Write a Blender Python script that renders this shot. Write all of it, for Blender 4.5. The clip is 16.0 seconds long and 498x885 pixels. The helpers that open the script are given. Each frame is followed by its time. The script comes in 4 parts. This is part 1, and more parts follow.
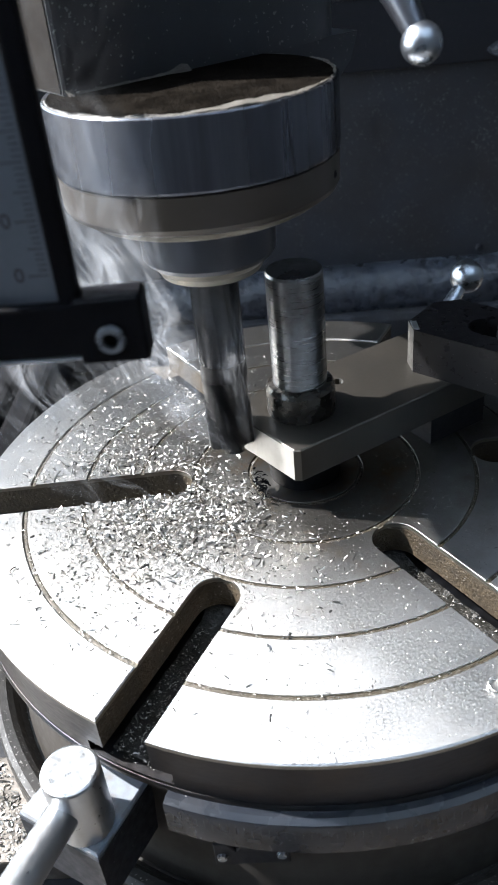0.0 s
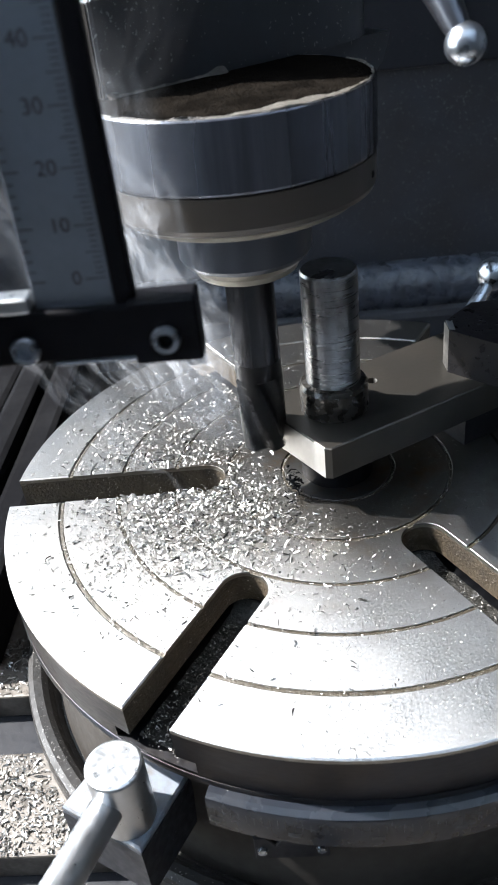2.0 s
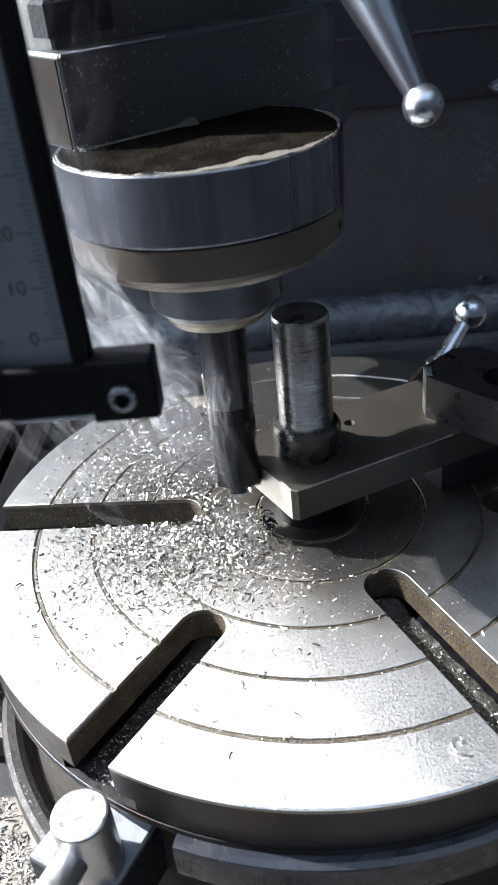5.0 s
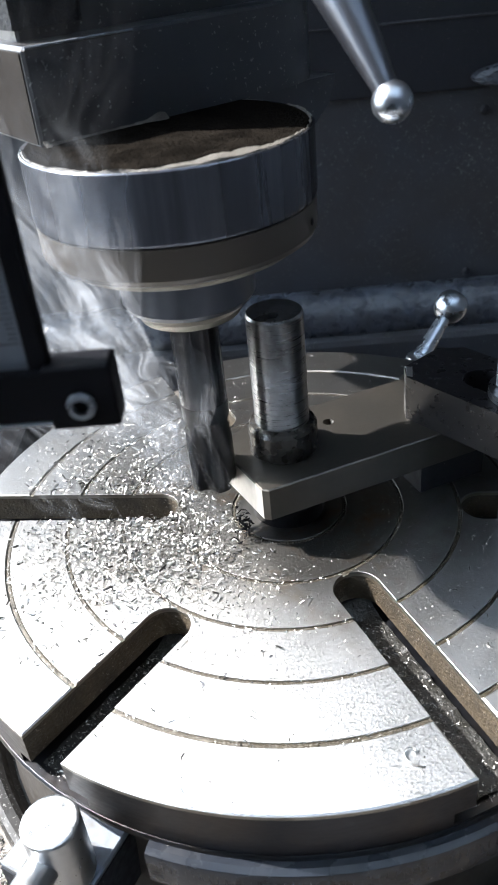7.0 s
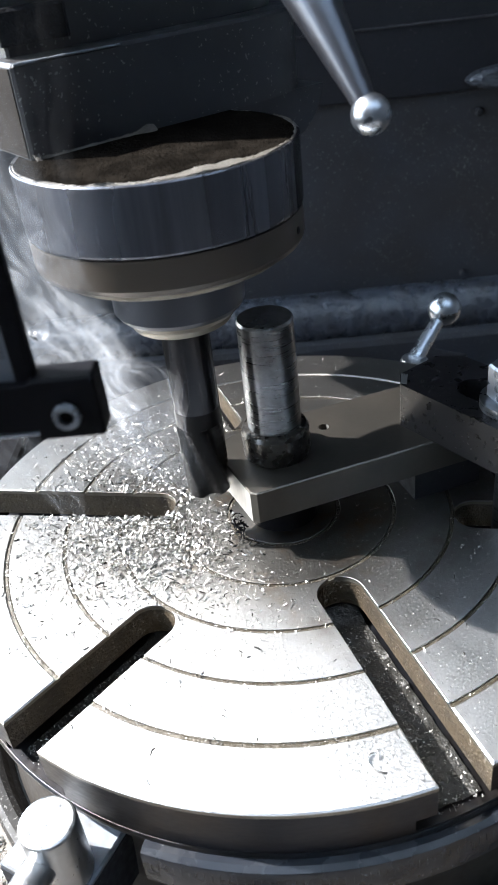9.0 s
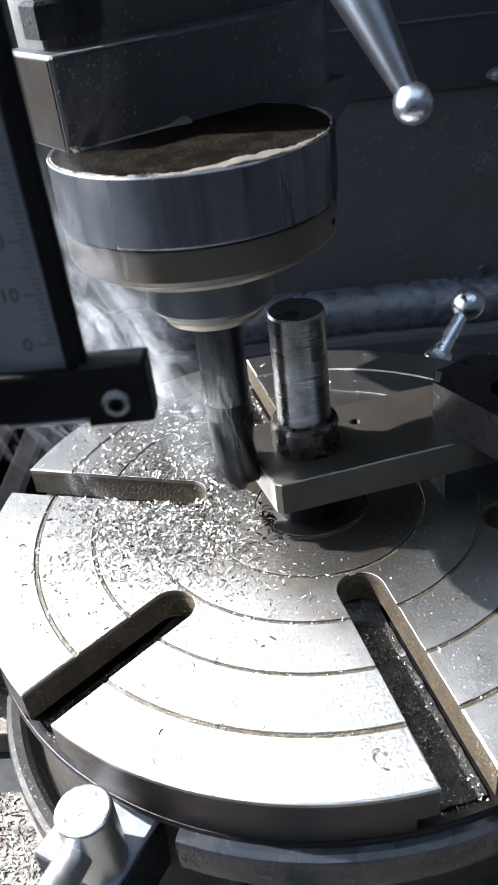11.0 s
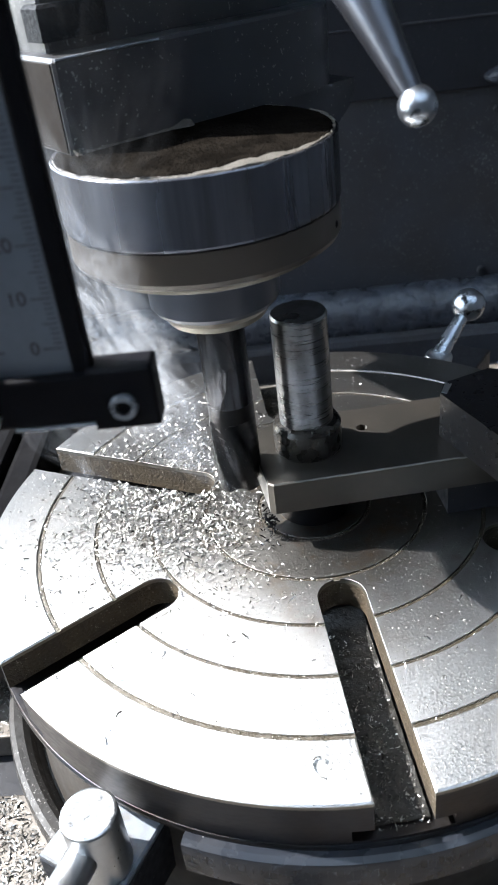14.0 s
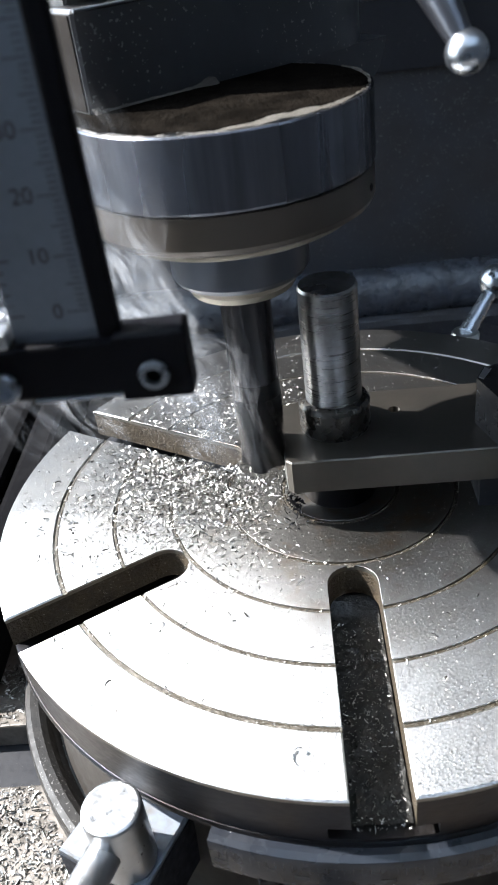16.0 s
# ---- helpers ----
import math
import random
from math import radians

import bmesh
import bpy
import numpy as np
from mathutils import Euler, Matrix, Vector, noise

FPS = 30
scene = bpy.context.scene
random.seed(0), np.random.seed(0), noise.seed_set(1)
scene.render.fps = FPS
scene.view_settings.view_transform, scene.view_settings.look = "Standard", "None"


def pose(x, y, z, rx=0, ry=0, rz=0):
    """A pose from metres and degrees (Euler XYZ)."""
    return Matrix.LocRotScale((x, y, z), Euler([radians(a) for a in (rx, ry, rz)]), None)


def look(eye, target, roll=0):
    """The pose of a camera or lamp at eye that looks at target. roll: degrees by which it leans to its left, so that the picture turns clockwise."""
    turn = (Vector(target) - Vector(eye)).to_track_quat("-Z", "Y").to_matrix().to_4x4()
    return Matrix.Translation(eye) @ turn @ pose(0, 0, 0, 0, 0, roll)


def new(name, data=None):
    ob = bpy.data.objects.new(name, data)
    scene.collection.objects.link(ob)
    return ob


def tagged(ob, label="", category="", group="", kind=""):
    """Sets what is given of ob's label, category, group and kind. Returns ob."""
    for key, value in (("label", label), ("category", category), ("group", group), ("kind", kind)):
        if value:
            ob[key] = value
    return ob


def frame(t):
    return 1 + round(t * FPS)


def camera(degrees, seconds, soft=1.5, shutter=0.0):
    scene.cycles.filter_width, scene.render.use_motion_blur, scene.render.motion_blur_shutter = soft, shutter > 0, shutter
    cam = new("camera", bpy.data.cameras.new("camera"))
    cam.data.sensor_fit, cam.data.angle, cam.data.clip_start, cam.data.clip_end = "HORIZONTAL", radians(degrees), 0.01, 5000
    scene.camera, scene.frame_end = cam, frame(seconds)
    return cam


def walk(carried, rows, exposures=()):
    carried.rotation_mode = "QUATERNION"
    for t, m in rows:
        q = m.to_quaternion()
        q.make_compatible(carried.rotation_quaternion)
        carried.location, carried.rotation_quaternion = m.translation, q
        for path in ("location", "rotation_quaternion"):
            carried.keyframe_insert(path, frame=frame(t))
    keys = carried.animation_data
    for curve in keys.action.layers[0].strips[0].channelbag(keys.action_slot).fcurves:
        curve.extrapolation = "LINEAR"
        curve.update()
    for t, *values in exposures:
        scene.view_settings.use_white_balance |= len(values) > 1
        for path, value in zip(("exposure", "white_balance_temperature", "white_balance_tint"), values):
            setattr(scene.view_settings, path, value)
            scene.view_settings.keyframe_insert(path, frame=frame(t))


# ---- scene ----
from math import cos, sin, pi, atan2, hypot

# Drawing unit: K metres. The origin of the drawing is the centre of the rotary table's top face.
K, TOP = 0.0008, 1.05

cam = camera(33.94, 16.0, 1.7, 0.4)
cam.data.dof.use_dof, cam.data.dof.focus_distance, cam.data.dof.aperture_fstop = True, 0.29, 36.0
PATH = [
    (0.0, -7.2, -317.5, 233.1, 55.75, 4.89, -0.00),
    (0.5, -2.0, -319.3, 232.8, 55.77, 5.00, -0.07),
    (1.0, -4.8, -318.1, 231.4, 55.58, 5.04, -0.03),
    (1.5, -11.4, -317.9, 229.7, 55.57, 5.34, 0.34),
    (2.0, -16.0, -320.0, 235.4, 55.72, 5.65, 0.67),
    (2.5, -14.8, -312.3, 229.2, 55.72, 5.78, 0.91),
    (3.0, -15.1, -310.4, 229.9, 55.55, 5.75, 0.75),
    (3.5, -9.0, -311.8, 235.1, 55.72, 5.57, 0.38),
    (3.7, -5.0, -319.5, 233.8, 56.98, 5.55, 0.45),
    (5.8, -7.8, -309.3, 246.4, 57.34, 4.94, -0.29),
    (6.0, -2.2, -306.9, 243.6, 57.09, 4.90, -0.53),
    (6.5, -1.3, -307.8, 239.9, 56.75, 4.95, -0.72),
    (7.0, -0.9, -311.2, 242.7, 56.58, 5.04, -0.56),
    (7.5, -1.4, -308.6, 241.9, 56.51, 5.13, -0.52),
    (8.0, -2.5, -307.1, 238.2, 56.34, 5.30, -0.34),
    (8.5, 3.4, -313.3, 241.2, 56.39, 5.52, -0.42),
    (9.0, 5.2, -314.7, 246.2, 56.66, 5.80, -0.56),
    (9.2, 2.9, -316.7, 244.3, 56.67, 5.85, -0.58),
    (11.3, -4.2, -317.1, 245.3, 56.63, 6.01, 0.19),
    (11.5, -0.6, -315.3, 243.4, 56.50, 5.88, 0.20),
    (12.0, -2.3, -310.5, 238.1, 56.28, 6.19, 0.10),
    (12.5, -2.2, -314.7, 243.5, 56.31, 6.32, 0.02),
    (13.0, -2.6, -310.7, 240.5, 56.34, 6.20, 0.01),
    (13.5, -2.6, -314.8, 242.7, 56.38, 6.27, -0.19),
    (14.0, -6.5, -316.7, 245.9, 56.69, 6.14, -0.24),
    (14.5, -7.8, -309.5, 237.2, 56.37, 6.20, -0.04),
    (15.0, -12.9, -308.8, 238.6, 56.13, 6.29, 0.26),
    (15.5, -14.8, -305.6, 233.7, 55.86, 6.29, 0.36),
    (16.0, -14.6, -305.7, 235.5, 55.80, 6.52, 0.25),
]


def spot(x, y, z, rx=0, ry=0, rz=0):
    """A pose from drawing units and degrees."""
    return pose(K * x, K * y, TOP + K * z, rx, ry, rz)


walk(cam, [(t, spot(*p)) for t, *p in PATH], [(0, 2.36), (4, 2.39), (8, 2.53), (13, 2.51), (15, 2.37), (16, 2.33)])

# ---- light ----
SUN = Vector((33, -8, -35)).normalized()
world = bpy.data.worlds.new("workshop_sky")
scene.world = world
world.use_nodes = True
wn = world.node_tree.nodes
sky = wn.new("ShaderNodeTexSky")
sky.sky_type, sky.sun_disc = "NISHITA", False
sky.sun_elevation = math.asin(-SUN.z)
sky.sun_rotation = atan2(-SUN.x, -SUN.y)
world.node_tree.links.new(sky.outputs[0], wn["Background"].inputs[0])
wn["Background"].inputs[1].default_value = 0.10
lamp = bpy.data.lights.new("sun", "SUN")
lamp.energy, lamp.angle, lamp.color = 5.0, radians(0.9), (1.0, 0.98, 0.965)
sun = new("sun", lamp)
sun.rotation_mode = "QUATERNION"
sun.rotation_quaternion = SUN.to_track_quat("-Z", "Y")
sun.location = (-2, 0.5, 4)

# Area lamp in the assumed, unseen west window, in place of its skylight.
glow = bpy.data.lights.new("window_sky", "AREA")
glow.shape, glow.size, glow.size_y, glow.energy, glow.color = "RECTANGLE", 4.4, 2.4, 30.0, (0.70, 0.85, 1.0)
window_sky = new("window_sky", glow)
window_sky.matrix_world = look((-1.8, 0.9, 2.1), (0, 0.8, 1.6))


# ---- materials ----
def material(name, colour, metal, rough, grain=0.15, scale=300.0, stain=0.2, stain_scale=18.0, bump=0.02, dark=(0.02, 0.02, 0.02), squeeze=(1, 1, 1), spec=0.5, streak=(1, 1, 1)):
    m = bpy.data.materials.new(name)
    m.use_nodes = True
    n, l = m.node_tree.nodes, m.node_tree.links
    b = n["Principled BSDF"]
    b.inputs["Metallic"].default_value = metal
    b.inputs["Specular IOR Level"].default_value = spec
    co = n.new("ShaderNodeTexCoord")
    mp = n.new("ShaderNodeMapping")
    mp.inputs["Scale"].default_value = squeeze
    l.new(co.outputs["Object"], mp.inputs[0])
    fine, big = n.new("ShaderNodeTexNoise"), n.new("ShaderNodeTexNoise")
    fine.inputs["Scale"].default_value, fine.inputs["Detail"].default_value = scale, 6
    big.inputs["Scale"].default_value, big.inputs["Detail"].default_value = stain_scale, 8
    big.inputs["Roughness"].default_value = 0.65
    l.new(mp.outputs[0], fine.inputs[0])
    mp2 = n.new("ShaderNodeMapping")
    mp2.inputs["Scale"].default_value = streak
    l.new(co.outputs["Object"], mp2.inputs[0])
    l.new(mp2.outputs[0], big.inputs[0])
    ramp = n.new("ShaderNodeMapRange")
    ramp.inputs[1].default_value, ramp.inputs[2].default_value = 0.42, 0.72
    ramp.inputs[3].default_value, ramp.inputs[4].default_value = 0.0, stain
    l.new(big.outputs[0], ramp.inputs[0])
    mix = n.new("ShaderNodeMix")
    mix.data_type = "RGBA"
    mix.inputs[6].default_value, mix.inputs[7].default_value = (*colour, 1), (*dark, 1)
    l.new(ramp.outputs[0], mix.inputs[0])
    l.new(mix.outputs[2], b.inputs["Base Color"])
    rr = n.new("ShaderNodeMapRange")
    rr.inputs[1].default_value, rr.inputs[2].default_value = 0.3, 0.7
    rr.inputs[3].default_value, rr.inputs[4].default_value = max(rough - grain, 0.03), rough + grain
    l.new(fine.outputs[0], rr.inputs[0])
    l.new(rr.outputs[0], b.inputs["Roughness"])
    bp = n.new("ShaderNodeBump")
    bp.inputs["Strength"].default_value, bp.inputs["Distance"].default_value = 1.0, bump * 0.001
    l.new(fine.outputs[0], bp.inputs["Height"])
    l.new(bp.outputs[0], b.inputs["Normal"])
    return m


def table_steel():
    """Turned steel: ring marks, droplets, brown stains, oily centre, glare painted into the colour."""
    m = bpy.data.materials.new("worn_table_steel")
    m.use_nodes = True
    n, l = m.node_tree.nodes, m.node_tree.links
    n.remove(n["Principled BSDF"])
    gloss, dull, both = n.new("ShaderNodeBsdfAnisotropic"), n.new("ShaderNodeBsdfDiffuse"), n.new("ShaderNodeMixShader")
    gloss.distribution = "BECKMANN"
    co = n.new("ShaderNodeTexCoord")

    def tex(scale, detail=4.0, rough=0.6):
        q = n.new("ShaderNodeTexNoise")
        q.inputs["Scale"].default_value, q.inputs["Detail"].default_value, q.inputs["Roughness"].default_value = scale, detail, rough
        l.new(co.outputs["Object"], q.inputs[0])
        return q.outputs[0]

    def span(v, a, c, lo, hi):
        q = n.new("ShaderNodeMapRange")
        for k, w in enumerate((a, c, lo, hi)):
            q.inputs[k + 1].default_value = w
        l.new(v, q.inputs[0])
        return q.outputs[0]

    def maths(op, a, c):
        q = n.new("ShaderNodeMath")
        q.operation = op
        for k, w in enumerate((a, c)):
            if isinstance(w, (int, float)):
                q.inputs[k].default_value = w
            else:
                l.new(w, q.inputs[k])
        return q.outputs[0]

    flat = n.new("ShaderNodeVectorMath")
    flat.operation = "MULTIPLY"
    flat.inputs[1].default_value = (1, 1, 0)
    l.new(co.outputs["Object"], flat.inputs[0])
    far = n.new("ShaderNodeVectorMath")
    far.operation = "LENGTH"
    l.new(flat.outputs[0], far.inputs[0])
    rings = n.new("ShaderNodeTexNoise")
    rings.noise_dimensions = "1D"
    rings.inputs["Scale"].default_value, rings.inputs["Detail"].default_value = 1400, 3
    l.new(far.outputs["Value"], rings.inputs["W"])
    drops, wet, stain, grit = tex(950, 3), tex(26, 5), tex(45, 7, 0.7), tex(2600, 2)
    bead = maths("MULTIPLY", span(drops, 0.50, 0.66, 0, 1), span(wet, 0.40, 0.56, 0.15, 1))
    # Colour ramp: darker oily centre, and sun glare painted on outer front-right sector.
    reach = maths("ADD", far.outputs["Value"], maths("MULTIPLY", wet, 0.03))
    oil_glare = n.new("ShaderNodeMix")
    oil_glare.data_type = "RGBA"
    oil_glare.inputs[6].default_value, oil_glare.inputs[7].default_value = (0.155, 0.149, 0.139, 1), (0.72, 0.72, 0.72, 1)
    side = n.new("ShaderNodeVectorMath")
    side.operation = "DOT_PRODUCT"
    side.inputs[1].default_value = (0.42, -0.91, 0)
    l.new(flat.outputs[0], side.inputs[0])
    glare_arc = maths("ADD", maths("DIVIDE", side.outputs["Value"], far.outputs["Value"]), maths("MULTIPLY", maths("SUBTRACT", wet, 0.5), 0.9))
    l.new(maths("MULTIPLY", span(reach, 0.055, 0.108, 0.0, 1.0), span(glare_arc, 0.1, 0.9, 0.10, 1.0)), oil_glare.inputs[0])
    rust = n.new("ShaderNodeMix")
    rust.data_type = "RGBA"
    l.new(oil_glare.outputs[2], rust.inputs[6])
    rust.inputs[7].default_value = (0.16, 0.10, 0.045, 1)
    l.new(maths("MULTIPLY", span(stain, 0.50, 0.72, 0, 0.85), span(reach, 0.04, 0.11, 1.0, 0.15)), rust.inputs[0])
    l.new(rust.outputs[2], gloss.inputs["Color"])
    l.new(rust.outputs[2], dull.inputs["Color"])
    l.new(maths("ADD", maths("ADD", span(wet, 0.3, 0.7, 0.57, 0.53), span(grit, 0.3, 0.7, -0.05, 0.05)), maths("MULTIPLY", bead, -0.10)), gloss.inputs["Roughness"])
    height = maths("ADD", maths("ADD", maths("MULTIPLY", rings.outputs[0], 0.10), maths("MULTIPLY", grit, 0.4)), maths("MULTIPLY", bead, 0.5))
    bp = n.new("ShaderNodeBump")
    bp.inputs["Strength"].default_value, bp.inputs["Distance"].default_value = 0.9, 0.00006
    l.new(height, bp.inputs["Height"])
    way = n.new("ShaderNodeVectorTransform")
    way.vector_type, way.convert_from, way.convert_to = "VECTOR", "OBJECT", "WORLD"
    l.new(flat.outputs[0], way.inputs[0])
    unit = n.new("ShaderNodeVectorMath")
    unit.operation = "NORMALIZE"
    l.new(way.outputs[0], unit.inputs[0])
    l.new(unit.outputs[0], gloss.inputs["Tangent"])
    gloss.inputs["Anisotropy"].default_value = -0.06
    for q in (gloss, dull):
        l.new(bp.outputs[0], q.inputs["Normal"])
    both.inputs[0].default_value = 0.97
    l.new(dull.outputs[0], both.inputs[1])
    l.new(gloss.outputs[0], both.inputs[2])
    l.new(both.outputs[0], n["Material Output"].inputs[0])
    return m


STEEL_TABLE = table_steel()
# Sides and underside far darker than the top: their shade, in the colour.
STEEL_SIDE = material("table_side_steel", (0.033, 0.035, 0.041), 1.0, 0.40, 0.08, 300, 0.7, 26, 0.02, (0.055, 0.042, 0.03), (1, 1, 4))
SLOT_WALL = material("caked_slot_wall", (0.055, 0.042, 0.027), 0.1, 0.6, 0.15, 900, 0.9, 120, 0.6, (0.022, 0.018, 0.014), spec=0.3)
GROOVE = material("groove_dirt", (0.030, 0.024, 0.014), 0.3, 0.55, 0.15, 1200, 0.9, 260, 0.3, (0.02, 0.015, 0.01))
CAST = material("dark_cast_iron", (0.010, 0.011, 0.014), 0.0, 0.5, 0.12, 350, 0.5, 14, 0.08, (0.007, 0.007, 0.008), spec=0.22)
PAINT = material("oily_dark_paint", (0.019, 0.0215, 0.027), 0.0, 0.44, 0.16, 70, 0.95, 12, 0.35, (0.014, 0.0115, 0.0095), spec=0.4)


LEDGE = material("glossy_oiled_paint", (0.028, 0.034, 0.045), 0.0, 0.34, 0.2, 130, 0.95, 34, 2.6, (0.010, 0.010, 0.011), spec=0.6)


def speckle(m, level, scale, colour):
    """Adds fine pale specks of chip dust to a material's colour."""
    n, l = m.node_tree.nodes, m.node_tree.links
    b = n["Principled BSDF"]
    old = b.inputs["Base Color"].links[0].from_socket
    co, v, w, size, cut, mix = [n.new("ShaderNode" + k) for k in ("TexCoord", "TexNoise", "TexNoise", "Math", "Math", "Mix")]
    v.inputs["Scale"].default_value, v.inputs["Detail"].default_value = scale, 1
    w.inputs["Scale"].default_value, w.inputs["Detail"].default_value = 26, 4
    l.new(co.outputs["Object"], v.inputs[0])
    l.new(co.outputs["Object"], w.inputs[0])
    size.operation = "MULTIPLY_ADD"
    l.new(w.outputs[0], size.inputs[0])
    size.inputs[1].default_value, size.inputs[2].default_value = -0.30, level + 0.15
    cut.operation = "GREATER_THAN"
    l.new(v.outputs[0], cut.inputs[0])
    l.new(size.outputs[0], cut.inputs[1])
    mix.data_type = "RGBA"
    mix.inputs[7].default_value = (*colour, 1)
    l.new(cut.outputs[0], mix.inputs[0])
    l.new(old, mix.inputs[6])
    l.new(mix.outputs[2], b.inputs["Base Color"])


speckle(PAINT, 0.715, 800, (0.10, 0.10, 0.10))
speckle(SLOT_WALL, 0.73, 1100, (0.22, 0.20, 0.17))
speckle(CAST, 0.79, 900, (0.08, 0.08, 0.078))
# Upright streaks in these three colours stand in for soft reflections.
POLISHED = material("ground_spindle_steel", (0.105, 0.115, 0.137), 0.9, 0.30, 0.04, 60, 0.55, 22, 0.0, (0.05, 0.045, 0.045), (1, 1, 0.06), streak=(1, 1, 0.12))
SKIRT = material("oxidised_skirt_steel", (0.046, 0.038, 0.030), 0.4, 0.36, 0.05, 60, 0.6, 22, 0.0, (0.045, 0.04, 0.038), (1, 1, 0.06), streak=(1, 1, 0.12))
DRUM = material("ground_drum_steel", (0.125, 0.135, 0.16), 0.85, 0.27, 0.05, 90, 0.95, 60, 0.0, (0.04, 0.038, 0.045), (1, 1, 0.05), streak=(1, 1, 0.06))
LIP = material("worn_warm_lip", (0.24, 0.225, 0.19), 0.9, 0.42, 0.1, 500, 0.8, 90, 0.06, (0.12, 0.10, 0.08))
# Own colour for the head's left face, standing in for sunlit paint.
SIDE = material("sun_toned_side", (0.009, 0.0072, 0.006), 0.0, 0.85, 0.1, 200, 0.6, 40, 0.1, (0.02, 0.017, 0.014), spec=0.05)
PIN = material("turned_pin_steel", (0.23, 0.24, 0.255), 1.0, 0.30, 0.05, 420, 0.8, 70, 0.015, (0.06, 0.05, 0.042), (0.2, 0.2, 5))
COLLAR = material("oily_collar_steel", (0.055, 0.052, 0.048), 0.8, 0.28, 0.14, 300, 0.9, 110, 0.12, (0.02, 0.016, 0.012))
PLATE = material("milled_plate_steel", (0.074, 0.069, 0.061), 0.92, 0.40, 0.03, 700, 0.35, 30, 0.02, (0.14, 0.12, 0.10))
CHROME = material("bright_lever_steel", (0.34, 0.37, 0.41), 1.0, 0.30, 0.07, 200, 0.3, 50, 0.01, (0.25, 0.25, 0.26))
BRIGHT = material("worn_bright_steel", (0.44, 0.45, 0.46), 1.0, 0.36, 0.09, 500, 0.5, 60, 0.03, (0.25, 0.24, 0.22))
BLACK = material("black_oxide", (0.004, 0.004, 0.005), 0.0, 0.40, 0.1, 500, 0.3, 30, 0.02, (0.003, 0.003, 0.003), spec=0.06)
RULE = material("satin_rule_steel", (0.18, 0.205, 0.24), 1.0, 0.5, 0.06, 600, 0.25, 40, 0.005, (0.16, 0.17, 0.18))
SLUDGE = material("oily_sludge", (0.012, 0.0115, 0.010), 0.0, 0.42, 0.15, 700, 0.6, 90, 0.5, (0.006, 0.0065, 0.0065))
WORN = material("worn_lug_steel", (0.13, 0.15, 0.18), 0.3, 0.45, 0.1, 500, 0.95, 110, 0.05, (0.10, 0.085, 0.065))
BED = material("worn_bed_iron", (0.11, 0.098, 0.085), 0.4, 0.5, 0.12, 400, 0.95, 90, 0.15, (0.02, 0.016, 0.012))
MATTE_BLACK = material("matte_black", (0.003, 0.003, 0.0035), 0.0, 0.9, 0.1, 300, 0.2, 20, 0.05, spec=0.03)
OILY = material("oily_black_iron", (0.010, 0.012, 0.016), 0.0, 0.26, 0.12, 120, 0.5, 20, 0.3, (0.006, 0.006, 0.008), spec=0.35)
RIM = material("gritty_flange_iron", (0.011, 0.0105, 0.010), 0.0, 0.5, 0.12, 300, 0.5, 30, 0.3, (0.02, 0.017, 0.014), spec=0.25)
speckle(RIM, 0.69, 1300, (0.12, 0.115, 0.11))
NECK = material("stained_pedestal_iron", (0.032, 0.028, 0.024), 0.1, 0.6, 0.1, 200, 0.7, 20, 0.1, (0.016, 0.014, 0.012), spec=0.3)
speckle(OILY, 0.79, 800, (0.14, 0.14, 0.14))
TIP = material("sunlit_worn_tip", (0.10, 0.095, 0.088), 0.6, 0.45, 0.1, 400, 0.9, 160, 0.1, (0.015, 0.013, 0.012))
STRAP = material("oiled_black_clamp", (0.006, 0.006, 0.007), 0.0, 0.34, 0.12, 300, 0.6, 60, 0.06, (0.006, 0.0055, 0.005), spec=0.18)
speckle(STRAP, 0.74, 900, (0.06, 0.06, 0.06))
KNURL = material("knurled_black", (0.006, 0.0068, 0.0085), 0.0, 0.6, 0.1, 900, 0.3, 30, 0.5, spec=0.06)
DUST = material("dark_dust", (0.003, 0.0026, 0.0022), 0.0, 0.8, 0.1, 900, 0.9, 150, 0.8, (0.010, 0.0085, 0.007), spec=0.0)
CUTTER = material("cutter_steel", (0.06, 0.06, 0.064), 1.0, 0.24, 0.03, 60, 0.1, 60, 0.0, squeeze=(1, 1, 0.05))
CUTDARK = material("blackened_cutter", (0.012, 0.0115, 0.012), 0.8, 0.34, 0.05, 60, 0.2, 60, 0.0)
CHIP = material("bright_steel_chip", (0.50, 0.49, 0.465), 0.9, 0.45, 0.1, 900, 0.3, 200, 0.02, (0.12, 0.1, 0.08))


def vary_islands(m):
    """Each loose piece of a mesh takes its own tone."""
    n, l = m.node_tree.nodes, m.node_tree.links
    b = n["Principled BSDF"]
    geo, mix = n.new("ShaderNodeNewGeometry"), n.new("ShaderNodeMix")
    old = b.inputs["Base Color"].links[0].from_socket
    mix.data_type, mix.blend_type = "RGBA", "MULTIPLY"
    mix.inputs[0].default_value = 1.0
    ramp = n.new("ShaderNodeMapRange")
    ramp.inputs[3].default_value, ramp.inputs[4].default_value = 0.02, 1.05
    l.new(geo.outputs["Random Per Island"], ramp.inputs[0])
    l.new(old, mix.inputs[6])
    l.new(ramp.outputs[0], mix.inputs[7])
    l.new(mix.outputs[2], b.inputs["Base Color"])


vary_islands(CHIP)
GRIME = material("chip_dust_grime", (0.048, 0.043, 0.036), 0.0, 0.6, 0.1, 1500, 0.7, 120, 0.4, (0.08, 0.07, 0.06))
MARK = material("grey_scale_marks", (0.035, 0.035, 0.037), 0.3, 0.5)
INK = material("engraved_marks", (0.02, 0.02, 0.022), 0.0, 0.6)
